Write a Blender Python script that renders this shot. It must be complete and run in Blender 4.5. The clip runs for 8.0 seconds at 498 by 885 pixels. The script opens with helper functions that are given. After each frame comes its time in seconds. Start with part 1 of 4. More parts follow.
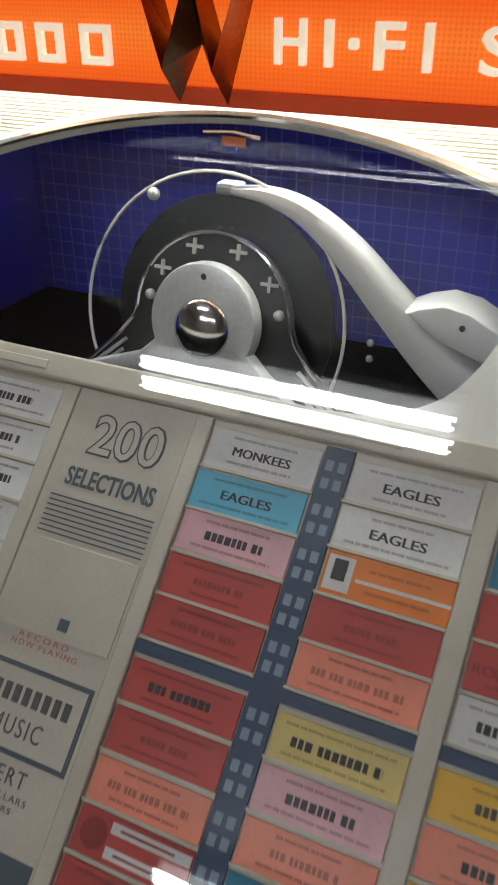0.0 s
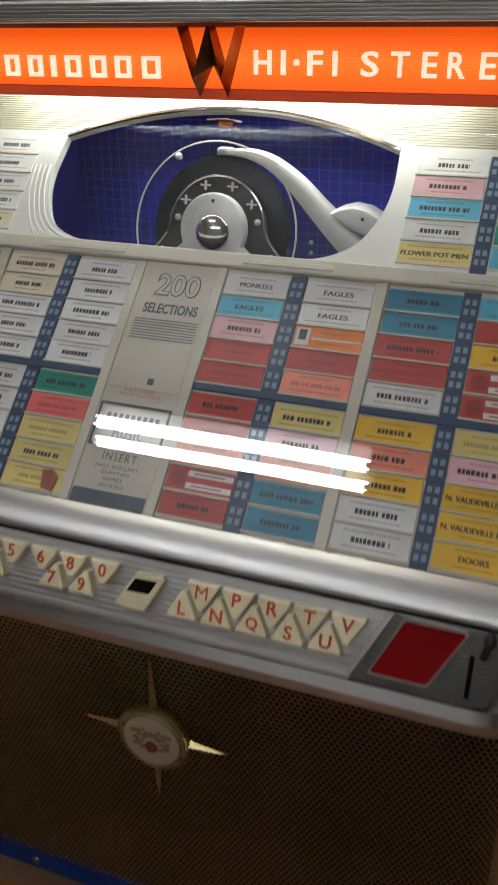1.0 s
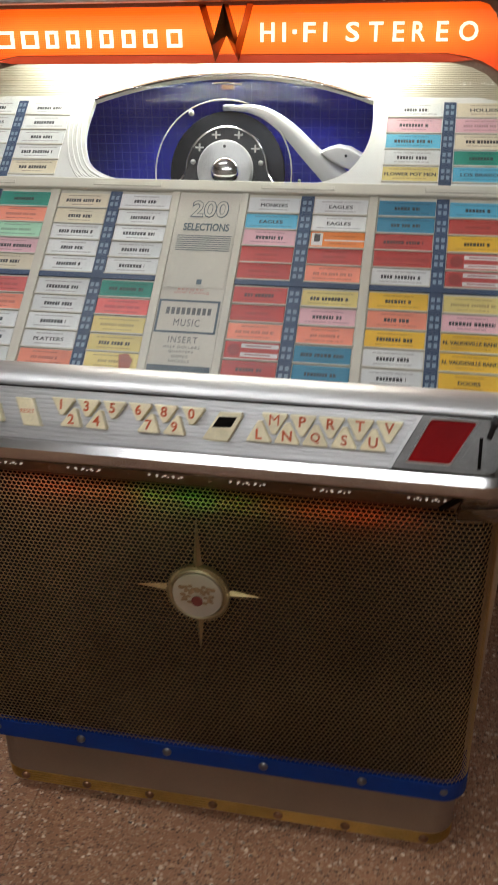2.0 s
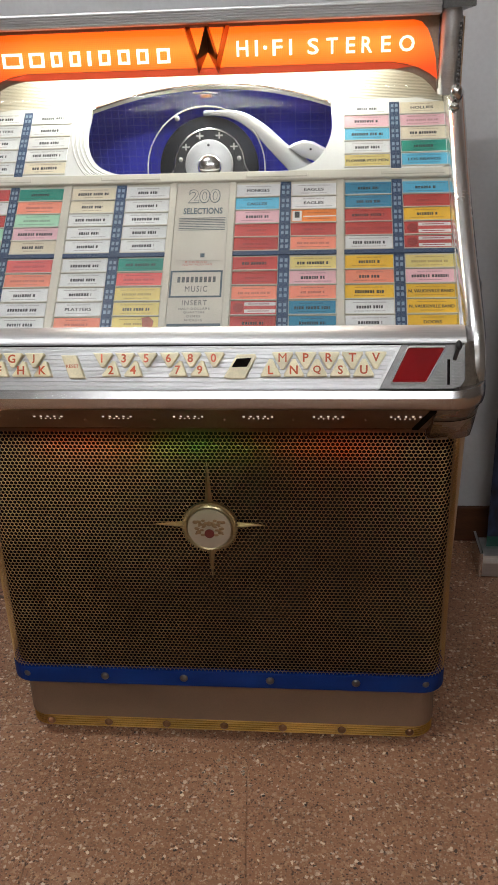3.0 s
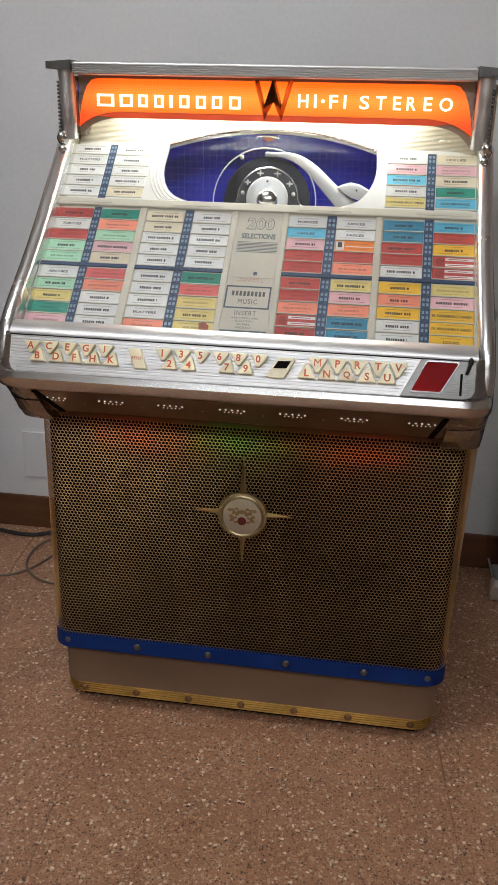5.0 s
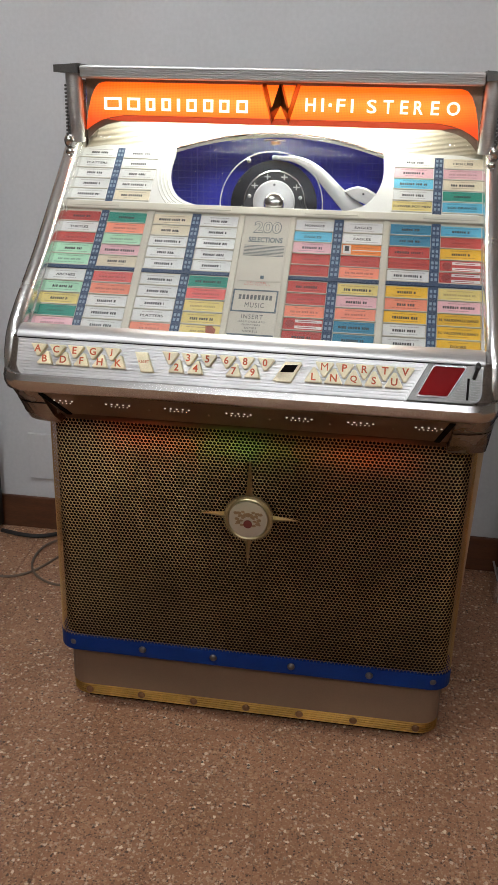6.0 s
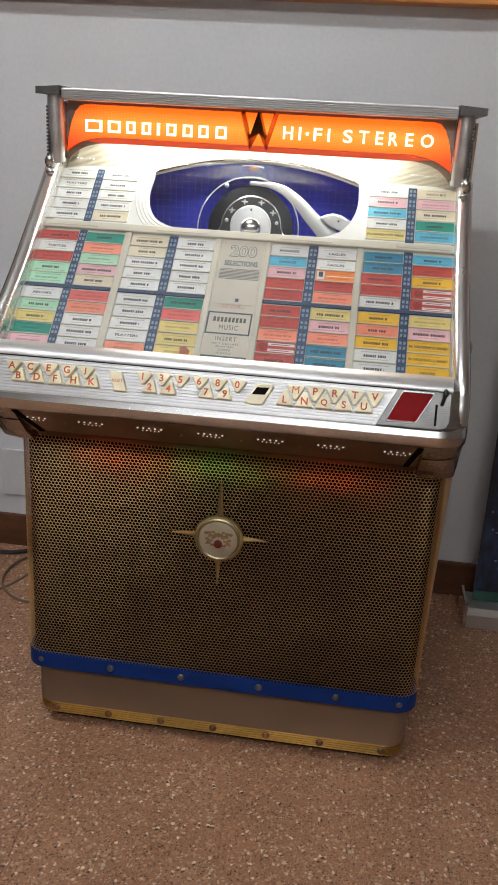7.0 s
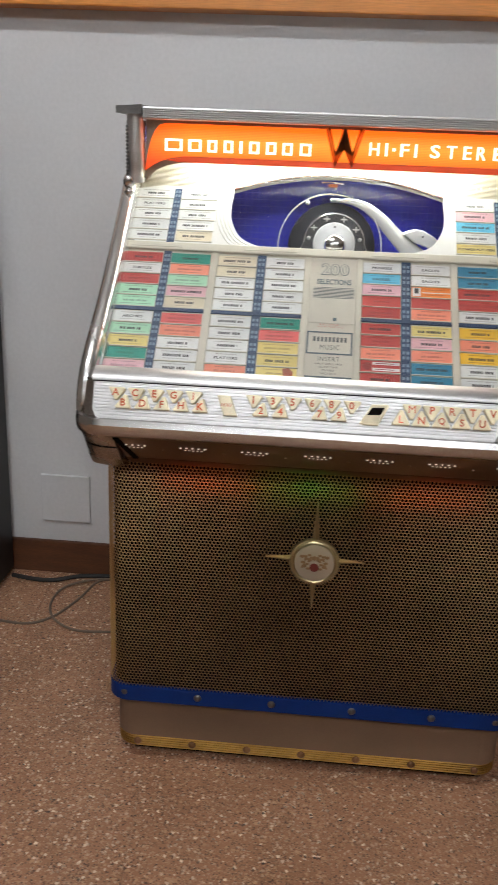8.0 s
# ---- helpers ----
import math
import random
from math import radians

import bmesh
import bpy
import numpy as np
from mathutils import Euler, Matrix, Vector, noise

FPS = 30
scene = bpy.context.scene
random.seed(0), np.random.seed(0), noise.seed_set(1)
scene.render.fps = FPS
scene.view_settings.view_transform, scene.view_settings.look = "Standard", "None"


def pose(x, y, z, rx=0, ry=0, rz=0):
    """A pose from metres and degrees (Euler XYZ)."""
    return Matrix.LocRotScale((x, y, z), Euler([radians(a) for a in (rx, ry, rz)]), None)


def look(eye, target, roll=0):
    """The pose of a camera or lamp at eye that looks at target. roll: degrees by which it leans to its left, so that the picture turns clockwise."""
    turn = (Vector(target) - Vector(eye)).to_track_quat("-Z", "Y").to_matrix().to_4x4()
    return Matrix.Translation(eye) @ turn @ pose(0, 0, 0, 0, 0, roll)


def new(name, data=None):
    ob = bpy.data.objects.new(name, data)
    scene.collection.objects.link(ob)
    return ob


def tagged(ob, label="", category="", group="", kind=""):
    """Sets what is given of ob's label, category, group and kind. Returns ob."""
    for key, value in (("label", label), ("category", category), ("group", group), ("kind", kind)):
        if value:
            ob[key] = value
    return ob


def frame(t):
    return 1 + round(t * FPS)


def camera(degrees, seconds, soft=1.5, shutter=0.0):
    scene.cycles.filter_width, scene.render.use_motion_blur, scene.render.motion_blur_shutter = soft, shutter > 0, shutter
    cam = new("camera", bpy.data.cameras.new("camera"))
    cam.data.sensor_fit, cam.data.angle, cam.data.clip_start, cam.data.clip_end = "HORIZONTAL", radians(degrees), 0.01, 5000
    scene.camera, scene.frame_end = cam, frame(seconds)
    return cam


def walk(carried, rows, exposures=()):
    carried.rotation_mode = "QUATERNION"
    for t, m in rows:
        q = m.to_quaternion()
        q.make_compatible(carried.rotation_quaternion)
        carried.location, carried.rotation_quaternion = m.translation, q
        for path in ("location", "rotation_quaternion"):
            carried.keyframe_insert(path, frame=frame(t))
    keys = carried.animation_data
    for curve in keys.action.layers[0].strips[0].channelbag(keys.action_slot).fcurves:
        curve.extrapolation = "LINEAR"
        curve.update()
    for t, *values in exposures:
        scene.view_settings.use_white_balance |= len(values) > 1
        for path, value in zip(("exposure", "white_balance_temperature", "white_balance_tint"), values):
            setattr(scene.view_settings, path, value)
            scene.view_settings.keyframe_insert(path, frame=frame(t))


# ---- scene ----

# ---- camera and its way: seconds, place, yaw, pitch, roll ----
cam = camera(32.2, 8.0, soft=1.5, shutter=0.3)
ROWS = [
    (0.0, 0.2830, -0.2770, 1.3870, 26.05, -30.20, -0.40),
    (0.2, 0.3115, -0.3357, 1.3912, 26.05, -28.20, -1.20),
    (0.5, 0.3420, -0.4750, 1.3820, 22.83, -26.29, -0.40),
    (0.7, 0.3826, -0.5713, 1.3762, 22.69, -26.32, -0.65),
    (1.0, 0.4170, -0.7380, 1.3900, 21.10, -26.77, -0.60),
    (1.2, 0.4258, -0.8055, 1.3879, 20.81, -25.87, -0.46),
    (1.5, 0.4250, -0.9050, 1.3830, 19.92, -25.28, -0.60),
    (1.7, 0.3821, -0.9685, 1.3723, 16.71, -25.66, 0.06),
    (2.0, 0.3120, -1.0900, 1.3310, 11.96, -25.19, -0.60),
    (2.2, 0.2412, -1.1744, 1.3151, 9.04, -25.14, -2.05),
    (3.3, 0.2130, -1.4210, 1.3180, 5.44, -22.61, -1.80),
    (3.5, 0.2270, -1.4570, 1.3200, 5.62, -21.74, -1.30),
    (4.0, 0.2360, -1.5230, 1.3080, 6.28, -21.25, 0.30),
    (4.5, 0.2400, -1.5850, 1.3050, 7.77, -20.79, 1.20),
    (6.0, 0.2320, -1.5860, 1.3130, 8.49, -20.73, 1.50),
    (6.5, 0.2500, -1.5960, 1.3110, 8.60, -20.52, 1.50),
    (7.0, 0.2470, -1.5980, 1.3200, 7.03, -19.33, 3.20),
    (7.5, 0.1450, -1.5920, 1.3300, 4.54, -18.60, 2.90),
    (8.0, -0.0230, -1.5910, 1.3170, 4.29, -18.45, 2.30),
]
EXPOSURES = [(0.0, -1.18), (0.5, -1.22), (1.0, -1.0), (1.5, -0.72), (2.0, -0.3), (3.5, 0.0), (4.5, 0.0), (6.5, 0.05), (8.0, 0.1)]
walk(cam, [(t, pose(x, y, z, 90 + pitch, 0, yaw) @ pose(0, 0, 0, 0, 0, roll)) for t, x, y, z, yaw, pitch, roll in ROWS], EXPOSURES)

# ---- light levels ----
world = bpy.data.worlds.new("world")
scene.world = world
world.use_nodes = True
world.node_tree.nodes["Background"].inputs[0].default_value = (0.9, 0.95, 1.0, 1)
world.node_tree.nodes["Background"].inputs[1].default_value = 0.012
CEILING_TUBE = 70.0
HEADER_TUBE = 52.0
SIGN_GLOW = 1.9
LETTER_GLOW = 1.4
LAMP_GAIN = 0.25


# ---- materials ----
def node_mat(name):
    m = bpy.data.materials.new(name)
    m.use_nodes = True
    nt = m.node_tree
    return m, nt, nt.nodes["Principled BSDF"]


def link(nt, a, b):
    nt.links.new(a, b)


def mat(name, color, rough=0.5, metal=0.0, vary=0.12, scale=8.0, grain=0.0, grain_scale=400.0, bump=0.0, stretch=(1, 1, 1), coat=0.0, random_amount=0.0, spec=0.5):
    """A surface with stains at a large scale and grain at a fine one, in metres."""
    m, nt, bsdf = node_mat(name)
    n = nt.nodes
    geo = n.new("ShaderNodeTexCoord")
    mp = n.new("ShaderNodeMapping")
    mp.inputs["Scale"].default_value = stretch
    link(nt, geo.outputs["Object"], mp.inputs[0])
    big = n.new("ShaderNodeTexNoise")
    big.inputs["Scale"].default_value, big.inputs["Detail"].default_value = scale, 4
    link(nt, mp.outputs[0], big.inputs[0])
    fine = n.new("ShaderNodeTexNoise")
    fine.inputs["Scale"].default_value, fine.inputs["Detail"].default_value = grain_scale, 2
    link(nt, mp.outputs[0], fine.inputs[0])
    ramp = n.new("ShaderNodeMapRange")
    ramp.inputs[1].default_value, ramp.inputs[2].default_value = 0.3, 0.7
    ramp.inputs[3].default_value, ramp.inputs[4].default_value = 1 - vary, 1 + vary
    link(nt, big.outputs[0], ramp.inputs[0])
    ramp2 = n.new("ShaderNodeMapRange")
    ramp2.inputs[1].default_value, ramp2.inputs[2].default_value = 0.3, 0.7
    ramp2.inputs[3].default_value, ramp2.inputs[4].default_value = 1 - grain, 1 + grain
    link(nt, fine.outputs[0], ramp2.inputs[0])
    mul = n.new("ShaderNodeMath")
    mul.operation = "MULTIPLY"
    link(nt, ramp.outputs[0], mul.inputs[0])
    link(nt, ramp2.outputs[0], mul.inputs[1])
    last = mul.outputs[0]
    if random_amount:
        info = n.new("ShaderNodeObjectInfo")
        r3 = n.new("ShaderNodeMapRange")
        r3.inputs[3].default_value, r3.inputs[4].default_value = 1 - random_amount, 1 + random_amount
        link(nt, info.outputs["Random"], r3.inputs[0])
        mul2 = n.new("ShaderNodeMath")
        mul2.operation = "MULTIPLY"
        link(nt, last, mul2.inputs[0])
        link(nt, r3.outputs[0], mul2.inputs[1])
        last = mul2.outputs[0]
    vm = n.new("ShaderNodeVectorMath")
    vm.operation = "SCALE"
    vm.inputs[0].default_value = color
    link(nt, last, vm.inputs["Scale"])
    link(nt, vm.outputs[0], bsdf.inputs["Base Color"])
    rr = n.new("ShaderNodeMapRange")
    rr.inputs[3].default_value, rr.inputs[4].default_value = max(0.03, rough * 0.8), min(1, rough * 1.2)
    link(nt, big.outputs[0], rr.inputs[0])
    link(nt, rr.outputs[0], bsdf.inputs["Roughness"])
    bsdf.inputs["Metallic"].default_value = metal
    bsdf.inputs["Coat Weight"].default_value = coat
    bsdf.inputs["Specular IOR Level"].default_value = spec
    if bump:
        bp = n.new("ShaderNodeBump")
        bp.inputs["Strength"].default_value, bp.inputs["Distance"].default_value = bump, 0.001
        link(nt, fine.outputs[0], bp.inputs["Height"])
        link(nt, bp.outputs[0], bsdf.inputs["Normal"])
    return m


def glow_mat(name, color, strength):
    m, nt, bsdf = node_mat(name)
    bsdf.inputs["Base Color"].default_value = (*color, 1)
    bsdf.inputs["Emission Color"].default_value = (*color, 1)
    bsdf.inputs["Emission Strength"].default_value = strength
    return m


def terrazzo():
    m, nt, bsdf = node_mat("terrazzo")
    n = nt.nodes
    tc = n.new("ShaderNodeNewGeometry")
    base = n.new("ShaderNodeTexNoise")
    base.inputs["Scale"].default_value, base.inputs["Detail"].default_value = 5, 6
    link(nt, tc.outputs["Position"], base.inputs[0])
    ground = n.new("ShaderNodeValToRGB")
    ground.color_ramp.elements[0].position, ground.color_ramp.elements[0].color = 0.3, (0.30, 0.140, 0.074, 1)
    ground.color_ramp.elements[1].position, ground.color_ramp.elements[1].color = 0.7, (0.42, 0.208, 0.116, 1)
    link(nt, base.outputs[0], ground.inputs[0])
    last = ground.outputs[0]
    for scale, share, size, tint in ((92, 0.50, 0.36, (0.52, 0.31, 0.18, 1)), (190, 0.45, 0.42, (0.10, 0.045, 0.026, 1)), (125, 0.30, 0.36, (0.62, 0.45, 0.33, 1)), (270, 0.5, 0.4, (0.52, 0.33, 0.21, 1)), (240, 0.25, 0.4, (0.06, 0.03, 0.02, 1)), (112, 0.18, 0.38, (0.86, 0.72, 0.56, 1)), (110, 0.09, 0.32, (0.03, 0.02, 0.016, 1))):
        warp = n.new("ShaderNodeTexNoise")
        warp.inputs["Scale"].default_value = scale * 1.3
        link(nt, tc.outputs["Position"], warp.inputs[0])
        bent = n.new("ShaderNodeMixRGB")
        bent.blend_type = "LINEAR_LIGHT"
        bent.inputs[0].default_value = 0.55 / scale
        link(nt, tc.outputs["Position"], bent.inputs[1])
        link(nt, warp.outputs["Color"], bent.inputs[2])
        v = n.new("ShaderNodeTexVoronoi")
        v.inputs["Scale"].default_value = scale
        link(nt, bent.outputs[0], v.inputs["Vector"])
        sep = n.new("ShaderNodeSeparateColor")
        link(nt, v.outputs["Color"], sep.inputs[0])
        pick = n.new("ShaderNodeMath")
        pick.operation = "LESS_THAN"
        pick.inputs[1].default_value = share
        link(nt, sep.outputs[0], pick.inputs[0])
        near = n.new("ShaderNodeMapRange")
        near.inputs[1].default_value, near.inputs[2].default_value = size + 0.1, size
        link(nt, v.outputs["Distance"], near.inputs[0])
        both = n.new("ShaderNodeMath")
        both.operation = "MULTIPLY"
        link(nt, pick.outputs[0], both.inputs[0])
        link(nt, near.outputs[0], both.inputs[1])
        amount = n.new("ShaderNodeMath")
        amount.operation = "MULTIPLY"
        link(nt, both.outputs[0], amount.inputs[0])
        link(nt, sep.outputs[1], amount.inputs[1])
        mix = n.new("ShaderNodeMixRGB")
        link(nt, amount.outputs[0], mix.inputs[0])
        link(nt, last, mix.inputs[1])
        mix.inputs[2].default_value = tint
        last = mix.outputs[0]
    link(nt, last, bsdf.inputs["Base Color"])
    rr = n.new("ShaderNodeMapRange")
    rr.inputs[3].default_value, rr.inputs[4].default_value = 0.42, 0.62
    link(nt, base.outputs[0], rr.inputs[0])
    link(nt, rr.outputs[0], bsdf.inputs["Roughness"])
    return m


def sign_mat():
    """Back-lit perforated orange screen: brightest along its middle, where the tube stands behind it."""
    m, nt, bsdf = node_mat("orange_screen")
    n = nt.nodes
    tc = n.new("ShaderNodeTexCoord")
    sep = n.new("ShaderNodeSeparateXYZ")
    link(nt, tc.outputs["Object"], sep.inputs[0])
    up = n.new("ShaderNodeValToRGB")
    r = up.color_ramp
    r.elements[0].position, r.elements[0].color = 0.0, (0.80, 0.07, 0.004, 1)
    r.elements[1].position, r.elements[1].color = 1.0, (0.80, 0.09, 0.006, 1)
    for at, c in ((0.3, (1.0, 0.155, 0.008, 1)), (0.55, (1.0, 0.215, 0.022, 1)), (0.85, (1.0, 0.115, 0.005, 1))):
        e = r.elements.new(at)
        e.color = c
    rng = n.new("ShaderNodeMapRange")
    rng.inputs[1].default_value, rng.inputs[2].default_value = 1.297, 1.372
    link(nt, sep.outputs[2], rng.inputs[0])
    link(nt, rng.outputs[0], up.inputs[0])
    side = n.new("ShaderNodeMath")
    side.operation = "ABSOLUTE"
    link(nt, sep.outputs[0], side.inputs[0])
    fall = n.new("ShaderNodeMapRange")
    fall.inputs[1].default_value, fall.inputs[2].default_value = 0.30, 0.39
    fall.inputs[3].default_value, fall.inputs[4].default_value = 1.0, 0.5
    link(nt, side.outputs[0], fall.inputs[0])
    dots = n.new("ShaderNodeTexVoronoi")
    dots.inputs["Scale"].default_value, dots.inputs["Randomness"].default_value = 330, 0.0
    link(nt, tc.outputs["Object"], dots.inputs["Vector"])
    hole = n.new("ShaderNodeMapRange")
    hole.inputs[1].default_value, hole.inputs[2].default_value = 0.15, 0.5
    hole.inputs[3].default_value, hole.inputs[4].default_value = 0.72, 1.08
    link(nt, dots.outputs["Distance"], hole.inputs[0])
    k = n.new("ShaderNodeMath")
    k.operation = "MULTIPLY"
    link(nt, fall.outputs[0], k.inputs[0])
    link(nt, hole.outputs[0], k.inputs[1])
    k2 = n.new("ShaderNodeMath")
    k2.operation = "MULTIPLY"
    k2.inputs[1].default_value = SIGN_GLOW
    link(nt, k.outputs[0], k2.inputs[0])
    bsdf.inputs["Base Color"].default_value = (0.35, 0.03, 0.005, 1)
    bsdf.inputs["Roughness"].default_value = 0.55
    link(nt, up.outputs[0], bsdf.inputs["Emission Color"])
    link(nt, k2.outputs[0], bsdf.inputs["Emission Strength"])
    return m


def glass_mat(name, tint=(1, 1, 1), rough=0.0, ripple=0.0, shine_at_least=0.022):
    m, nt, bsdf = node_mat(name)
    n = nt.nodes
    out = n["Material Output"]
    clear = n.new("ShaderNodeBsdfTransparent")
    clear.inputs[0].default_value = (*tint, 1)
    shine = n.new("ShaderNodeBsdfGlossy")
    shine.inputs["Roughness"].default_value = rough
    lw = n.new("ShaderNodeLayerWeight")
    lw.inputs[0].default_value = 0.5
    p5 = n.new("ShaderNodeMath")
    p5.operation = "POWER"
    p5.inputs[1].default_value = 5
    link(nt, lw.outputs["Facing"], p5.inputs[0])
    fr = n.new("ShaderNodeMapRange")
    fr.inputs[3].default_value, fr.inputs[4].default_value = shine_at_least, 1.0
    link(nt, p5.outputs[0], fr.inputs[0])
    mix = n.new("ShaderNodeMixShader")
    link(nt, fr.outputs[0], mix.inputs[0])
    link(nt, clear.outputs[0], mix.inputs[1])
    link(nt, shine.outputs[0], mix.inputs[2])
    link(nt, mix.outputs[0], out.inputs[0])
    if ripple:
        tc = n.new("ShaderNodeTexCoord")
        wave = n.new("ShaderNodeTexNoise")
        wave.inputs["Scale"].default_value, wave.inputs["Detail"].default_value = 7, 0
        link(nt, tc.outputs["Object"], wave.inputs[0])
        bp = n.new("ShaderNodeBump")
        bp.inputs["Strength"].default_value, bp.inputs["Distance"].default_value = 1.0, ripple
        link(nt, wave.outputs[0], bp.inputs["Height"])
        link(nt, bp.outputs[0], shine.inputs["Normal"])
    return m


M = dict(
    plaster=mat("plaster", (0.675, 0.67, 0.68), 0.85, vary=0.05, scale=1.5, grain=0.03, grain_scale=90, bump=0.15),
    far_wall=mat("low_bounce_plaster", (0.27, 0.24, 0.21), 0.9, vary=0.08, scale=1.5, grain=0.03),
    ceiling=mat("ceiling_paint", (0.58, 0.58, 0.57), 0.9, vary=0.04, scale=2, grain=0.03),
    floor=terrazzo(),
    skirting=mat("brown_skirting", (0.105, 0.036, 0.013), 0.6, vary=0.3, scale=6, grain=0.15, grain_scale=60, stretch=(1, 6, 6)),
    orange_wood=mat("orange_wood", (0.56, 0.20, 0.035), 0.4, vary=0.18, scale=2.5, grain=0.12, grain_scale=40, stretch=(0.5, 8, 8)),
    black=mat("black_laminate", (0.012, 0.011, 0.011), 0.5, vary=0.25),
    rubber=mat("black_rubber", (0.015, 0.014, 0.014), 0.6, vary=0.2),
    cable_grey=mat("grey_cable", (0.15, 0.108, 0.080), 0.55, vary=0.2),
    banner=mat("banner_print", (0.014, 0.024, 0.055), 0.5, vary=0.85, scale=7, grain=0.75, grain_scale=45, stretch=(1, 1, 0.5)),
    banner_green=mat("banner_green", (0.006, 0.065, 0.048), 0.5, vary=0.3),
    pale_ink=mat("pale_ink", (0.2, 0.25, 0.33), 0.6),
    alu=mat("brushed_aluminium", (0.59, 0.58, 0.575), 0.45, 1.0, vary=0.10, scale=5, grain=0.10, grain_scale=260, stretch=(0.08, 6, 6)),
    bumper=mat("bumper_aluminium", (0.56, 0.55, 0.545), 0.24, 1.0, vary=0.08, scale=5, grain=0.08, grain_scale=260, stretch=(0.08, 6, 6)),
    steel=mat("dark_steel", (0.15, 0.145, 0.14), 0.38, 0.9, vary=0.15, scale=20, grain=0.1),
    rail=mat("polished_rail", (0.80, 0.79, 0.78), 0.26, 1.0, vary=0.06, scale=9, grain=0.04),
    chrome=mat("chrome", (0.66, 0.65, 0.64), 0.14, 1.0, vary=0.08, scale=10, grain=0.05),
    old_chrome=mat("worn_chrome", (0.40, 0.37, 0.34), 0.27, 1.0, vary=0.25, scale=14, grain=0.15, grain_scale=200),
    under_metal=mat("bronze_metal", (0.36, 0.265, 0.20), 0.42, 1.0, vary=0.15, scale=8, grain=0.1),
    brown_shade=mat("underside_shade_brown", (0.13, 0.075, 0.045), 0.5, 0.7, vary=0.15),
    gold=mat("gold_mesh", (0.52, 0.345, 0.155), 0.33, 1.0, vary=0.15, scale=7, grain=0.06, grain_scale=60),
    gold_trim=mat("gold_trim", (0.56, 0.33, 0.09), 0.36, 1.0, vary=0.2, scale=12, grain=0.15),
    tan=mat("tan_lacquer", (0.42, 0.29, 0.17), 0.5, vary=0.10, scale=5, grain=0.05),
    taupe=mat("taupe_lacquer", (0.165, 0.098, 0.060), 0.6, vary=0.12, scale=4, grain=0.06),
    blue=mat("blue_vinyl", (0.003, 0.022, 0.13), 0.6, vary=0.2, scale=10, grain=0.1, spec=0.15),
    # Near-black that paints in the shade of hollows, also plain black parts
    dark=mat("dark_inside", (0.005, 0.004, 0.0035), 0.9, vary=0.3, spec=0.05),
    inner_blue=mat("blue_cloth", (0.085, 0.095, 0.78), 0.8, vary=0.15, scale=6, grain=0.12, grain_scale=300, spec=0.03),
    inner_line=mat("blue_thread", (0.17, 0.20, 0.84), 0.8, vary=0.2, spec=0.03),
    cream=mat("cream_plastic", (0.56, 0.52, 0.43), 0.45, vary=0.10, scale=7, grain=0.04),
    cream_card=mat("cream_card", (0.54, 0.50, 0.42), 0.6, vary=0.10, scale=9, grain=0.05),
    white_plastic=mat("white_plastic", (0.72, 0.71, 0.68), 0.35, vary=0.06, scale=6, grain=0.03),
    white_arm=mat("ivory_arm", (0.84, 0.83, 0.80), 0.3, vary=0.08, scale=12, grain=0.04),
    hub=mat("grey_hub", (0.62, 0.62, 0.61), 0.35, 0.3, vary=0.12, scale=20, grain=0.08),
    vinyl=mat("black_vinyl_disc", (0.012, 0.012, 0.013), 0.28, vary=0.2),
    charcoal=mat("charcoal_plate", (0.03, 0.031, 0.033), 0.4, vary=0.2, scale=20),
    key=mat("ivory_key", (0.82, 0.73, 0.49), 0.30, vary=0.10, scale=40, grain=0.06, random_amount=0.08),
    key_ink=mat("red_ink", (0.55, 0.09, 0.02), 0.5, vary=0.2),
    red_panel=mat("red_panel", (0.20, 0.003, 0.004), 0.5, vary=0.2, scale=12, spec=0.08),
    navy=mat("navy_card", (0.022, 0.05, 0.11), 0.55, vary=0.2, scale=10),
    navy_ink=mat("pale_blue_ink", (0.22, 0.30, 0.38), 0.6),
    ink=mat("black_ink", (0.028, 0.026, 0.028), 0.6),
    grey_ink=mat("grey_ink", (0.10, 0.10, 0.10), 0.6),
    teal_ink=mat("slate_ink", (0.07, 0.10, 0.12), 0.6),
    red_print=mat("red_print", (0.50, 0.14, 0.10), 0.6),
    bulb_white=glow_mat("tube_light", (0.88, 0.985, 0.90), HEADER_TUBE),
    ceiling_tube=glow_mat("ceiling_tube_light", (0.93, 0.97, 1.0), CEILING_TUBE),
    letter=glow_mat("sign_letter_light", (1.0, 0.86, 0.66), LETTER_GLOW),
    sign=sign_mat(),
    glass=glass_mat("window_glass", shine_at_least=0.001),
    cover_glass=glass_mat("cover_glass", ripple=0.0001, shine_at_least=0.045),
    clear_plastic=glass_mat("clear_plastic", (0.94, 0.96, 1.0), shine_at_least=0.02),
    porcelain=mat("porcelain", (0.36, 0.30, 0.225), 0.4, vary=0.08),
    olive_metal=mat("olive_metal", (0.40, 0.34, 0.20), 0.35, 1.0, vary=0.2),
    star_gold=mat("star_gold", (0.46, 0.35, 0.17), 0.33, 1.0, vary=0.2, scale=25, grain=0.15),
    crest_gold=mat("crest_gold", (0.23, 0.135, 0.06), 0.45),
    crest_red=mat("crest_red", (0.13, 0.014, 0.009), 0.5),
    bronze=mat("dark_bronze", (0.30, 0.165, 0.095), 0.34, 1.0, vary=0.35, scale=25, grain=0.1),
    hole_light=glow_mat("hole_light", (1.0, 0.9, 0.8), 0.45),
    valance_glow=glow_mat("valance_light", (0.55, 0.06, 0.015), 0.45),
    label_brown=mat("brown_sticker", (0.30, 0.07, 0.03), 0.4, vary=0.3, scale=60),
)
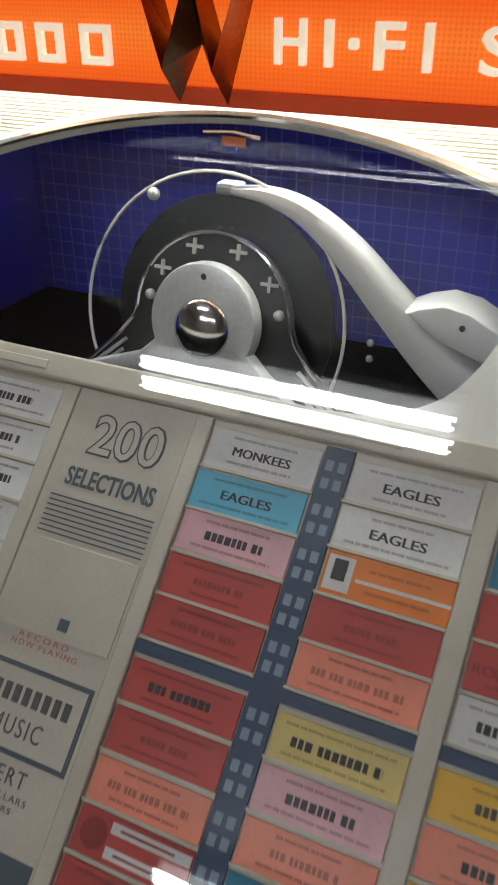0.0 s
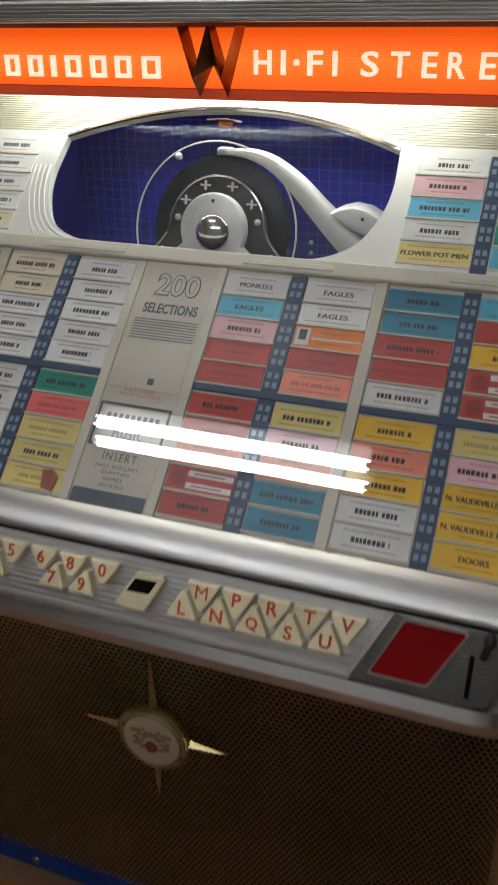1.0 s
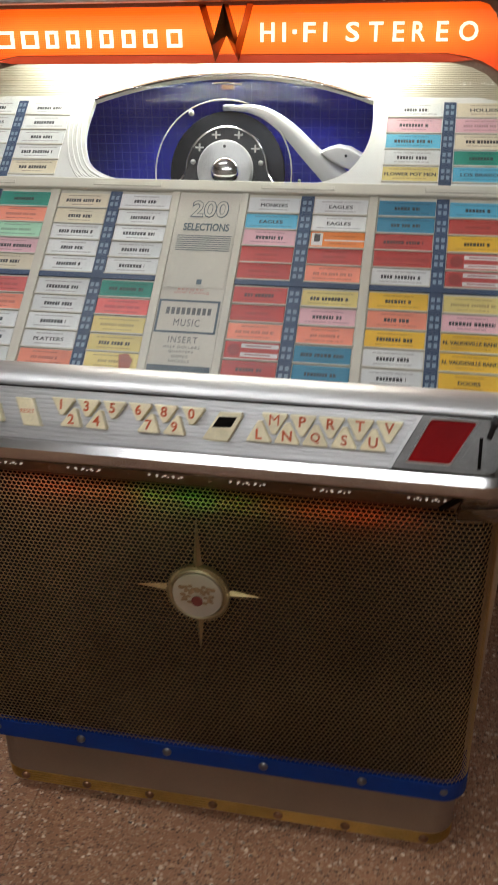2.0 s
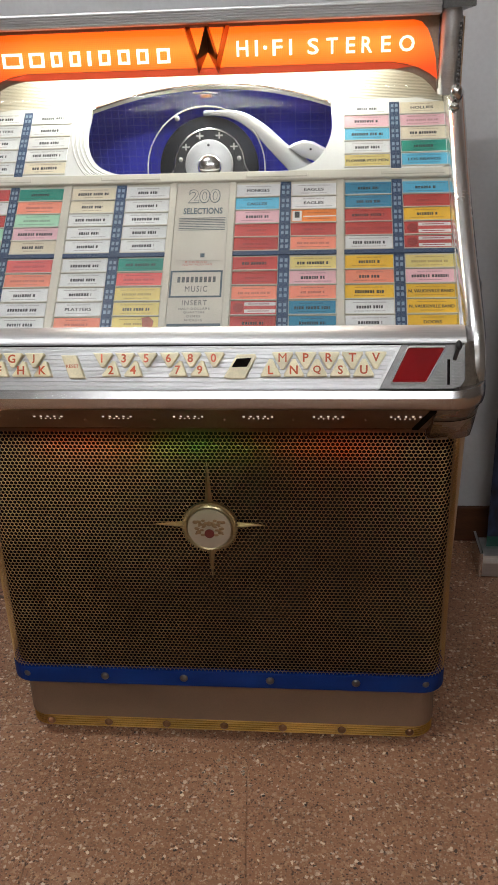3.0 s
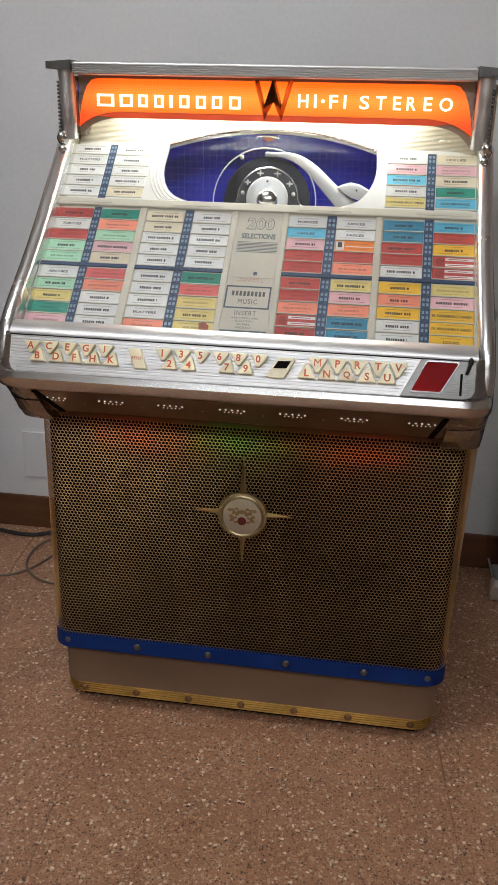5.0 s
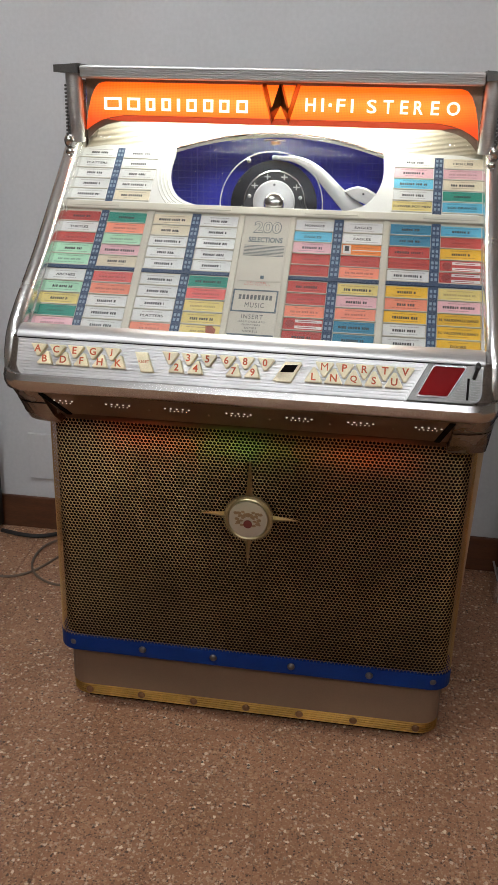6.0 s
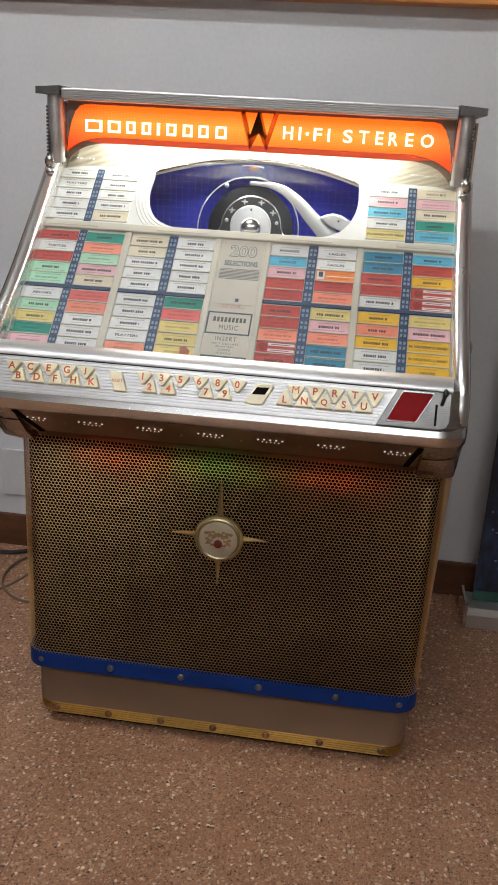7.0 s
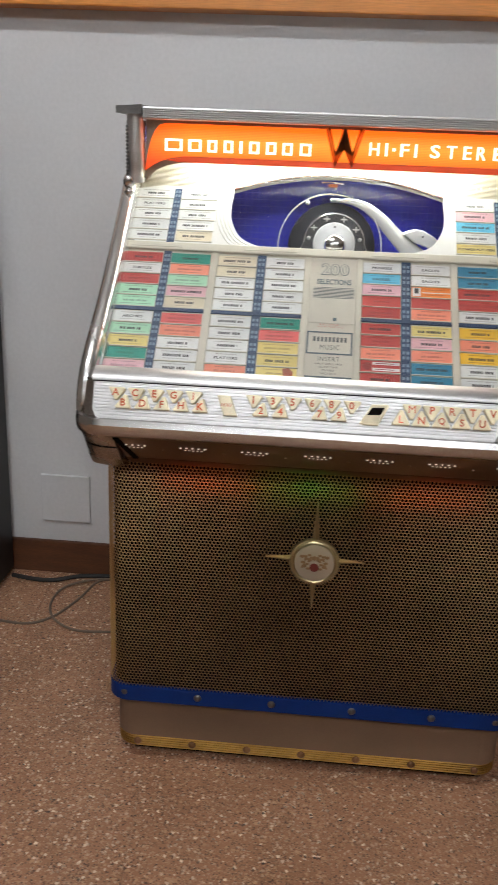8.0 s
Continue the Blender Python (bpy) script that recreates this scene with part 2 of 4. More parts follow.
PAPER = dict(R=(0.46, 0.055, 0.045), W=(0.70, 0.70, 0.68), G=(0.38, 0.66, 0.46), E=(0.01, 0.25, 0.18), S=(0.78, 0.25, 0.16), P=(0.72, 0.42, 0.46), Y=(0.72, 0.58, 0.20), A=(0.75, 0.44, 0.03), B=(0.035, 0.23, 0.36), C=(0.10, 0.44, 0.62), O=(0.68, 0.60, 0.44), K=(0.66, 0.12, 0.11), Z=(0.80, 0.22, 0.03))
for k, c in PAPER.items():
    M["paper_" + k] = mat("paper_" + k.lower(), c, 0.6, vary=0.10, scale=20, grain=0.05, random_amount=0.08)
    M["faded_" + k] = mat("ink_on_" + k.lower(), (c[0] * 0.55, c[1] * 0.5, c[2] * 0.5), 0.6)


# ---- building helpers ----
def to_object(name, bm, mats, parent=None, label="", smooth=False):
    if smooth:
        for e in bm.edges:
            e.smooth = len(e.link_faces) == 2 and e.calc_face_angle(0) < 0.65
    me = bpy.data.meshes.new(name)
    bm.to_mesh(me)
    bm.free()
    for m in mats if isinstance(mats, (list, tuple)) else [mats]:
        me.materials.append(m)
    if smooth:
        for p in me.polygons:
            p.use_smooth = True
    ob = new(name, me)
    if parent:
        ob.parent = parent
    return tagged(ob, label)


def part(name, bm, material, parent, label="", smooth=False):
    return to_object(name, bm, material, parent, label, smooth)


def thing(name, label, category, at=(0, 0, 0), group="", kind=""):
    ob = new(name)
    ob.location = at
    return tagged(ob, label, category, group, kind)


def box(x0, x1, y0, y1, z0, z1, bevel=0.0, segments=2, bm=None):
    own = bmesh.new()
    bmesh.ops.create_cube(own, size=1)
    bmesh.ops.transform(own, verts=own.verts, matrix=Matrix.Translation(((x0 + x1) / 2, (y0 + y1) / 2, (z0 + z1) / 2)) @ Matrix.Diagonal((x1 - x0, y1 - y0, z1 - z0, 1)))
    if bevel:
        bmesh.ops.bevel(own, geom=own.edges[:], offset=bevel, segments=segments, profile=0.5, affect="EDGES")
    return joined(bm, own)


def joined(bm, own, m=None, index=0):
    """Adds own, moved by m, to bm (or gives own back)."""
    if m is not None:
        bmesh.ops.transform(own, verts=own.verts, matrix=m)
    if index:
        for f in own.faces:
            f.material_index = index
    if bm is None:
        return own
    me = bpy.data.meshes.new("tmp")
    own.to_mesh(me)
    own.free()
    bm.from_mesh(me)
    bpy.data.meshes.remove(me)
    return bm


def cyl(r, depth, m=None, n=24, r2=None, bm=None, bevel=0.0):
    own = bmesh.new()
    bmesh.ops.create_cone(own, cap_ends=True, segments=n, radius1=r, radius2=r if r2 is None else r2, depth=depth)
    if bevel:
        bmesh.ops.bevel(own, geom=[e for e in own.edges if abs(e.verts[0].co.z - e.verts[1].co.z) < 1e-6], offset=bevel, segments=2, profile=0.5, affect="EDGES")
    return joined(bm, own, m)


def ball(r, m=None, n=16, bm=None):
    own = bmesh.new()
    bmesh.ops.create_uvsphere(own, u_segments=n, v_segments=n // 2, radius=r)
    return joined(bm, own, m)


def loft(rings, closed=True, caps=True, bm=None):
    """Skins rings of equally many points."""
    own = bmesh.new()
    vs = [[own.verts.new(p) for p in ring] for ring in rings]
    n = len(rings[0])
    for a, b in zip(vs, vs[1:]):
        for i in range(n if closed else n - 1):
            own.faces.new((a[i], a[(i + 1) % n], b[(i + 1) % n], b[i]))
    if caps and closed:
        own.faces.new(vs[0][::-1])
        own.faces.new(vs[-1])
    bmesh.ops.recalc_face_normals(own, faces=own.faces)
    return joined(bm, own)


def prism(outline, depth, m=None, bevel=0.0, bm=None):
    """A flat shape (x, y) given thickness along z, from 0 to depth."""
    own = bmesh.new()
    low = [own.verts.new((x, y, 0)) for x, y in outline]
    top = [own.verts.new((x, y, depth)) for x, y in outline]
    own.faces.new(low[::-1])
    own.faces.new(top)
    n = len(outline)
    for i in range(n):
        own.faces.new((low[i], low[(i + 1) % n], top[(i + 1) % n], top[i]))
    bmesh.ops.recalc_face_normals(own, faces=own.faces)
    if bevel:
        bmesh.ops.bevel(own, geom=[e for e in own.edges if all(v.co.z > depth - 1e-6 for v in e.verts)], offset=bevel, segments=2, profile=0.5, affect="EDGES")
    return joined(bm, own, m)


def frame_shape(outer, inner, depth, m=None, bm=None):
    """A plate between two outlines of equally many points, open in the middle."""
    n = len(outer)
    own = bmesh.new()
    rings = [[own.verts.new((x, y, z)) for x, y in line] for line, z in ((outer, 0), (outer, depth), (inner, depth), (inner, 0))]
    for a, b in zip(rings, rings[1:] + rings[:1]):
        for i in range(n):
            own.faces.new((a[i], a[(i + 1) % n], b[(i + 1) % n], b[i]))
    bmesh.ops.recalc_face_normals(own, faces=own.faces)
    return joined(bm, own, m)


def tube(points, r, n=8, bm=None, squash=(1, 1)):
    """A round bar along a line of points."""
    pts = [Vector(p) for p in points]
    rings = []
    for i, p in enumerate(pts):
        d = (pts[min(i + 1, len(pts) - 1)] - pts[max(i - 1, 0)]).normalized()
        side = d.cross(Vector((0, 0, 1)) if abs(d.z) < 0.9 else Vector((1, 0, 0))).normalized()
        up = side.cross(d)
        rr = r(i / (len(pts) - 1)) if callable(r) else r
        rings.append([p + side * math.cos(a) * rr * squash[0] + up * math.sin(a) * rr * squash[1] for a in [2 * math.pi * k / n for k in range(n)]])
    return loft(rings, bm=bm)


def smooth_line(points, steps=8):
    """A Catmull-Rom line through points."""
    p = [Vector(q) for q in points]
    p = [2 * p[0] - p[1]] + p + [2 * p[-1] - p[-2]]
    out = []
    for i in range(1, len(p) - 2):
        for k in range(steps):
            t = k / steps
            out.append(0.5 * (2 * p[i] + (p[i + 1] - p[i - 1]) * t + (2 * p[i - 1] - 5 * p[i] + 4 * p[i + 1] - p[i + 2]) * t * t + (3 * p[i] - p[i - 1] - 3 * p[i + 1] + p[i + 2]) * t ** 3))
    return out + [p[-2]]


def text_bm(words, width, height, depth, m=None, spacing=1.0, bm=None, offset=0.0):
    """Words in the built-in font, scaled into a box round the origin, facing +z."""
    cu = bpy.data.curves.new("words", "FONT")
    cu.body, cu.extrude, cu.space_character, cu.resolution_u, cu.offset = words, 0.02, spacing, 3, offset
    ob = bpy.data.objects.new("words", cu)
    scene.collection.objects.link(ob)
    me = bpy.data.meshes.new_from_object(ob.evaluated_get(bpy.context.evaluated_depsgraph_get()))
    own = bmesh.new()
    own.from_mesh(me)
    bpy.data.objects.remove(ob)
    bpy.data.curves.remove(cu)
    bpy.data.meshes.remove(me)
    lo = [min(v.co[i] for v in own.verts) for i in range(3)]
    hi = [max(v.co[i] for v in own.verts) for i in range(3)]
    sx, sy = width / (hi[0] - lo[0]) if width else height / (hi[1] - lo[1]), height / (hi[1] - lo[1])
    fit = Matrix.Diagonal((sx, sy, depth / (hi[2] - lo[2]), 1)) @ Matrix.Translation((-(lo[0] + hi[0]) / 2, -(lo[1] + hi[1]) / 2, -lo[2]))
    bmesh.ops.transform(own, verts=own.verts, matrix=fit)
    return joined(bm, own, m)


def arc(cx, cy, r, a0, a1, n):
    return [(cx + r * math.cos(math.radians(a0 + (a1 - a0) * k / n)), cy + r * math.sin(math.radians(a0 + (a1 - a0) * k / n))) for k in range(n + 1)]


def plane_at(y, z, degrees):
    """Local x: along the machine; local y: up the slope; local z: out of the sloping face."""
    return Matrix.Translation((0, y, z)) @ Matrix.Rotation(math.radians(degrees), 4, "X")


BOARD = plane_at(0.010, 1.006, 43.0)
KEYBED = plane_at(-0.158, 0.884, 67.5)
FRONT = plane_at(0.0, 0.0, 90.0)

# ---- room ----
WALL_Y = 0.90
ground = to_object("floor", box(-3.2, 3.2, -5.0, WALL_Y + 0.15, -0.12, -0.0025), M["floor"])
tagged(ground, "polished reddish-brown terrazzo floor with pale chips", "floor", kind="structure")
SLAB = 0.40
slab_bm = box(-SLAB / 2 + 0.0007, SLAB / 2 - 0.0007, -SLAB / 2 + 0.0007, SLAB / 2 - 0.0007, -0.02, 0.0, 0.0011, 1)
slab_mesh = bpy.data.meshes.new("slab")
slab_bm.to_mesh(slab_mesh)
slab_bm.free()
slab_mesh.materials.append(M["floor"])
LAID = Matrix.Translation((0.060, -0.138, 0)) @ Matrix.Rotation(math.radians(4.4), 4, "Z")
for i in range(-10, 11):
    for j in range(-14, 5):
        at = LAID @ Vector((SLAB * (i - 0.5), SLAB * (j - 0.5), 0))
        if abs(at.x) < 3.05 and -4.85 < at.y < WALL_Y - 0.06:
            slab = new("slab", slab_mesh)
            slab.parent = ground
            slab.matrix_local = Matrix.Translation(at) @ Matrix.Rotation(math.radians(4.4), 4, "Z")
# All but the north wall are unseen, coloured dark to weaken bounced light
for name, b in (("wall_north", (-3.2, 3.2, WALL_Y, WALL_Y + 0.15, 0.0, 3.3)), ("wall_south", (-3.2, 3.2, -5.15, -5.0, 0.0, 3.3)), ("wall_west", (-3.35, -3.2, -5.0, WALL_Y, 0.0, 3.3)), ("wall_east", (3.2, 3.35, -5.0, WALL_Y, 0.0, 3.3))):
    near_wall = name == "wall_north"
    tagged(to_object(name, box(*b), M["plaster" if near_wall else "far_wall"]), "plain white plastered wall" if near_wall else "unseen beige wall, kept dark to cut bounced light", "wall", kind="structure")
tagged(to_object("ceiling", box(-3.2, 3.2, -5.0, WALL_Y, 3.18, 3.3), M["ceiling"]), "plain white ceiling", "ceiling", kind="structure")
tagged(to_object("baseboard", box(-3.2, 3.2, WALL_Y - 0.014, WALL_Y - 0.0005, 0.0, 0.112, 0.003), M["skirting"]), "dark brown skirting along the white wall", "baseboard", kind="structure")
rail_board = tagged(to_object("wall_board", box(-2.6, 2.6, WALL_Y - 0.075, WALL_Y - 0.0005, 1.664, 1.95, 0.004), M["orange_wood"]), "orange varnished wooden board fixed along the wall", "wall board")
plate = thing("junction_cover", "white painted junction box cover on the wall", "wall box")
part("cover", box(-0.862, -0.706, WALL_Y - 0.012, WALL_Y - 0.0005, 0.182, 0.338, 0.002), M["plaster"], plate)


def ceiling_lamp(x, y, z=3.0, length=1.2):
    lamp = thing("ceiling_lamp", "white twin-tube fluorescent ceiling lamp", "ceiling lamp", (x, y, z), "ceiling lamps")
    part("housing", box(-length / 2 - 0.03, length / 2 + 0.03, -0.07, 0.07, 0.05, 0.10, 0.006), M["white_plastic"], lamp)
    part("stem", box(-0.05, 0.05, -0.03, 0.03, 0.098, 0.18), M["white_plastic"], lamp)
    for dy in (-0.034, 0.034):
        t = part("tube", cyl(0.019, length, Matrix.Translation((0, dy, 0.0)) @ Matrix.Rotation(math.radians(90), 4, "Y"), 12), M["ceiling_tube"], lamp, "glowing white tube", True)
        for sx in (-1, 1):
            part("holder", box(sx * length / 2 - 0.012, sx * length / 2 + 0.012, dy - 0.016, dy + 0.016, -0.018, 0.05), M["white_plastic"], lamp)
    return lamp


ceiling_lamp(-0.70, -1.0, length=1.10)
ceiling_lamp(-0.62, -3.3)
# Added unseen lamp that brightens the floor and wall at the right
ceiling_lamp(0.75, -3.0)

# black cabinet standing beside the cables
cab = thing("black_cabinet", "tall black cabinet standing against the wall", "cabinet", (-1.255, 0.60, 0))
part("body", box(-0.30, 0.30, -0.27, 0.27, 0.02, 1.30, 0.006), M["black"], cab)
for sx in (-1, 1):
    for sy in (-1, 1):
        part("foot", cyl(0.02, 0.03, Matrix.Translation((sx * 0.26, sy * 0.23, 0.015)), 12), M["rubber"], cab)
part("door", box(-0.29, 0.29, -0.285, -0.272, 0.05, 1.28, 0.003), M["black"], cab)


def cable(name, label, points, r, material):
    return tagged(to_object(name, tube(smooth_line(points, 10), r, 8), material, smooth=True), label, "cable")


cable("power_cable", "thick black cable lying along the skirting", [(-0.95, 0.835, 0.007), (-0.87, 0.818, 0.007), (-0.807, 0.822, 0.007), (-0.726, 0.862, 0.007), (-0.60, 0.875, 0.007), (-0.48, 0.87, 0.007)], 0.007, M["rubber"])
cable("thin_cable", "thin grey cable curling over the floor", [(-1.0, 0.585, 0.004), (-0.90, 0.562, 0.004), (-0.806, 0.556, 0.004), (-0.746, 0.605, 0.004), (-0.701, 0.716, 0.004), (-0.668, 0.84, 0.004), (-0.58, 0.86, 0.004)], 0.0038, M["cable_grey"])
cable("thin_cable", "thin dark cable looped on the floor", [(-0.56, 0.850, 0.004), (-0.663, 0.845, 0.010), (-0.757, 0.78, 0.010), (-0.776, 0.686, 0.006), (-0.741, 0.590, 0.009), (-0.666, 0.541, 0.004), (-0.567, 0.544, 0.004), (-0.47, 0.56, 0.004)], 0.0036, M["cable_grey"])

# roll-up banner
ban = thing("roll_up_banner", "dark blue roll-up banner on a silver aluminium foot", "banner", (0.63, 0.69, 0))
part("foot", loft([[(x, y, z) for y, z in ((0.0, 0.004), (0.0, 0.045), (0.006, 0.066), (0.03, 0.074), (0.09, 0.074), (0.115, 0.05), (0.118, 0.004))] for x in (0.0, 0.85)]), M["alu"], ban)
part("end_cap", box(-0.006, 0.004, -0.003, 0.121, 0.0, 0.079, 0.003), M["chrome"], ban)
part("sheet", box(0.018, 0.83, 0.044, 0.0455, 0.07, 1.15), M["banner"], ban)
part("strip", box(0.018, 0.83, 0.0425, 0.0438, 0.072, 0.105), M["banner_green"], ban)
random.seed(5)
dot = to_object("print_mark", box(0, 0.004, 0.0428, 0.0434, 0, 0.004), M["pale_ink"], ban)
for k in range(130):
    ob = new("print_mark", dot.data)
    ob.parent = ban
    ob.location = (random.uniform(0.03, 0.5), 0, random.uniform(0.15, 1.1))
    ob.scale = (random.uniform(0.4, 3), 1, random.uniform(0.4, 1.5))
part("rear_pole", cyl(0.009, 1.1, Matrix.Translation((0.42, 0.062, 0.60)), 10), M["alu"], ban)

# ================= jukebox =================
juke = thing("jukebox", "chrome and gold jukebox with lit orange sign and coloured title strips", "jukebox")

# --- cabinet ---
HALF, RAD = 0.438, 0.045
BASE_X = 0.006


def plan_line(half, rad, y_front, y_back, n=8):
    """Left rear, round the front corners, right rear: the plan of the front."""
    left = [(-half, y_back)] + [(-half + rad - rad * math.cos(a), y_front + rad - rad * math.sin(a)) for a in [math.pi / 2 * k / n for k in range(n + 1)]]
    return [(x + BASE_X, y) for x, y in left + [(-x, y) for x, y in left[::-1]]]


def band(half, rad, y_front, y_back, z0, z1, lip=0.0):
    """A solid with rounded front corners."""
    pl = plan_line(half, rad, y_front, y_back)
    return loft([[(x, y, z) for x, y in pl] for z in (z0, z1)])


rings = []
for half, z in ((0.436, 0.20), (0.442, 0.45), (0.451, 0.74), (0.449, 0.875)):
    rings.append([(x + 0.008, y, z) for x, y in plan_line(half, 0.03, 0.078, 0.62)])
part("cabinet_body", loft(rings), M["tan"], juke, "tan lacquered cabinet side")
# Black sheet stands in for the darkness seen through the holes
part("grille_backing", band(0.428, 0.04, 0.010, 0.077, 0.17, 0.76), M["dark"], juke, "black sheet for the unlit space behind the mesh")
part("lower_band", band(0.426, 0.045, 0.026, 0.61, 0.064, 0.199), M["taupe"], juke, "taupe lacquered plinth band")
kick = part("kick_strip", band(0.423, 0.045, 0.030, 0.60, 0.034, 0.0645), M["gold_trim"], juke, "ribbed yellow metal kick strip")
for z in (0.0375, 0.0435, 0.0495, 0.0555, 0.0612):
    pl = plan_line(0.4235, 0.045, 0.0285, 0.59)
    part("rib", tube([(x, y, z) for x, y in pl], 0.0022, 6), M["gold_trim"], kick)
for x in (-0.370, -0.246, -0.122, 0.000, 0.122, 0.244, 0.382):
    part("screw", ball(0.009, Matrix.Translation((x, 0.0265, 0.0485)) @ Matrix.Diagonal((1, 0.55, 1, 1)), 12), M["bronze"], kick, smooth=True)
# Black block paints the shadow of the low gap above the floor
part("toe_recess", box(-0.385, 0.395, 0.065, 0.58, 0.003, 0.0345), M["dark"], juke, "black block in place of the shadow under the plinth")
for sx in (-1, 1):
    for y in (0.12, 0.54):
        part("foot", cyl(0.025, 0.012, Matrix.Translation((sx * 0.34, y, 0.006)), 16), M["rubber"], juke)
belt = part("blue_belt", band(0.4385, 0.047, -0.003, 0.10, 0.175, 0.210), M["blue"], juke, "dark blue vinyl belt strip with screws")
for x, y in ((-0.392, 0.0), (-0.232, -0.004), (-0.0715, -0.004), (0.101, -0.004), (0.270, -0.004), (0.404, 0.0)):
    part("screw", ball(0.0085, Matrix.Translation((x, y, 0.1945)) @ Matrix.Diagonal((1, 0.5, 1, 1)), 12), M["steel"], belt, smooth=True)


# perforated mesh that wraps round the corners
def wrapped(u, out):
    """Place on the plan line at arc length u from the middle, pushed out."""
    straight, bend = HALF - RAD, RAD * math.pi / 2
    s, a = (1 if u >= 0 else -1), abs(u)
    if a <= straight:
        return s * a + BASE_X, -out
    if a <= straight + bend:
        t = (a - straight) / RAD
        return BASE_X + s * (straight + (RAD + out) * math.sin(t)), RAD - (RAD + out) * math.cos(t)
    return BASE_X + s * (HALF + out), RAD + a - straight - bend


def grille_mesh():
    pitch = 0.0077
    row = pitch * math.sqrt(3) / 2
    reach = HALF - RAD + RAD * math.pi / 2 + 0.030
    z0, z1 = 0.208, 0.752
    verts, faces, index = [], [], {}

    def vert(u, z, out):
        key = (round(u, 5), round(z, 5), out)
        if key not in index:
            x, y = wrapped(u, out)
            index[key] = len(verts)
            verts.append((x, y, z))
        return index[key]

    R = pitch / math.sqrt(3)
    for j in range(int((z1 - z0) / row)):
        for i in range(-int(reach / pitch), int(reach / pitch) + 1):
            u, z = (i + 0.5 * (j % 2)) * pitch, z0 + (j + 0.5) * row
            ang = [math.radians(60 * k + 30) for k in range(6)]
            outer = [vert(u + R * math.cos(a), z + R * math.sin(a), 0.0) for a in ang]
            mid = [vert(u + R * 0.88 * math.cos(a), z + R * 0.88 * math.sin(a), -0.0003) for a in ang]
            inner = [vert(u + R * 0.85 * math.cos(a), z + R * 0.85 * math.sin(a), -0.0012) for a in ang]
            for k in range(6):
                l = (k + 1) % 6
                faces.append((outer[k], outer[l], mid[l], mid[k]))
                faces.append((mid[k], mid[l], inner[l], inner[k]))
    me = bpy.data.meshes.new("grille")
    me.from_pydata(verts, [], faces)
    me.materials.append(M["gold"])
    ob = new("grille", me)
    ob.parent = juke
    return tagged(ob, "gold perforated metal mesh wrapped round the corners")


grille_mesh()

# --- star emblem on the mesh ---
star = part("star_emblem", cyl(0.050, 0.012, FRONT @ Matrix.Translation((0, 0.545, 0.008)), 40, bevel=0.003), M["olive_metal"], juke, "round gilt badge with four pointed rays", True)
part("disc", cyl(0.040, 0.006, FRONT @ Matrix.Translation((0, 0.545, 0.0165)), 36, bevel=0.0015), M["porcelain"], star, "cream disc with a small crest", True)
bm = bmesh.new()
tube([(0.0435 * math.cos(a), -0.0155, 0.545 + 0.0435 * math.sin(a)) for a in [2 * math.pi * k / 40 for k in range(41)]], 0.0028, 6, bm=bm)
part("rim", bm, M["olive_metal"], star, smooth=True)
bm = bmesh.new()
for k in range(60):
    a = 2 * math.pi * k / 60
    own = box(0.0455, 0.0512, -0.001, 0.001, 0.008, 0.0155)
    joined(bm, own, FRONT @ Matrix.Translation((0, 0.545, 0)) @ Matrix.Rotation(a, 4, "Z"))
part("fluting", bm, M["olive_metal"], star)
for ang, length, metal in ((0, 0.0505, "star_gold"), (180, 0.0505, "star_gold"), (90, 0.077, "olive_metal"), (270, 0.062, "olive_metal")):
    own = loft([[(0.048, -0.007, 0.006), (0.048, 0.007, 0.006), (0.048, 0, 0.013)], [(0.05 + length, -0.0008, 0.006), (0.05 + length, 0.0008, 0.006), (0.05 + length, 0, 0.0075)]])
    part("ray", joined(None, own, FRONT @ Matrix.Translation((0, 0.548, 0.002)) @ Matrix.Rotation(math.radians(ang), 4, "Z")), M[metal], star)
bm = bmesh.new()
random.seed(3)
for k in range(22):
    x, z, r = random.uniform(0.006, 0.0265), random.uniform(-0.016, 0.015), random.uniform(0.0020, 0.0040)
    for sx in (-1, 1):
        ball(r, Matrix.Translation((sx * x, -0.0197, 0.548 + z)) @ Matrix.Diagonal((1.3, 0.3, 0.8, 1)), 8, bm)
ball(0.006, Matrix.Translation((0, -0.0195, 0.556)) @ Matrix.Diagonal((1, 0.2, 0.9, 1)), 8, bm)
part("crest", bm, M["crest_gold"], star)
part("shield", cyl(0.009, 0.002, FRONT @ Matrix.Translation((0, 0.536, 0.0202)), 16), M["crest_red"], star)

# --- tray: bumper, key bed, ledge, underside ---
TRAY, CORNER = 0.449, 0.058


def tray_loft(profile, x0=-TRAY, x1=TRAY, bm=None):
    """Skins a (y, z) profile along x; towards the tray's ends the front bends back round the corner."""
    xs = sorted(set([x0, x1] + [s * (TRAY - CORNER + CORNER * math.sin(math.pi / 2 * k / 7)) for k in range(8) for s in (-1, 1)]))
    rings = []
    for x in [x for x in xs if x0 <= x <= x1]:
        d = max(0.0, abs(x) - (TRAY - CORNER))
        back = CORNER - math.sqrt(max(0.0, CORNER * CORNER - d * d))
        rings.append([(x, y + back * min(1.0, max(0.0, (0.02 - y) / 0.15)), z) for y, z in profile])
    return loft(rings, bm=bm)


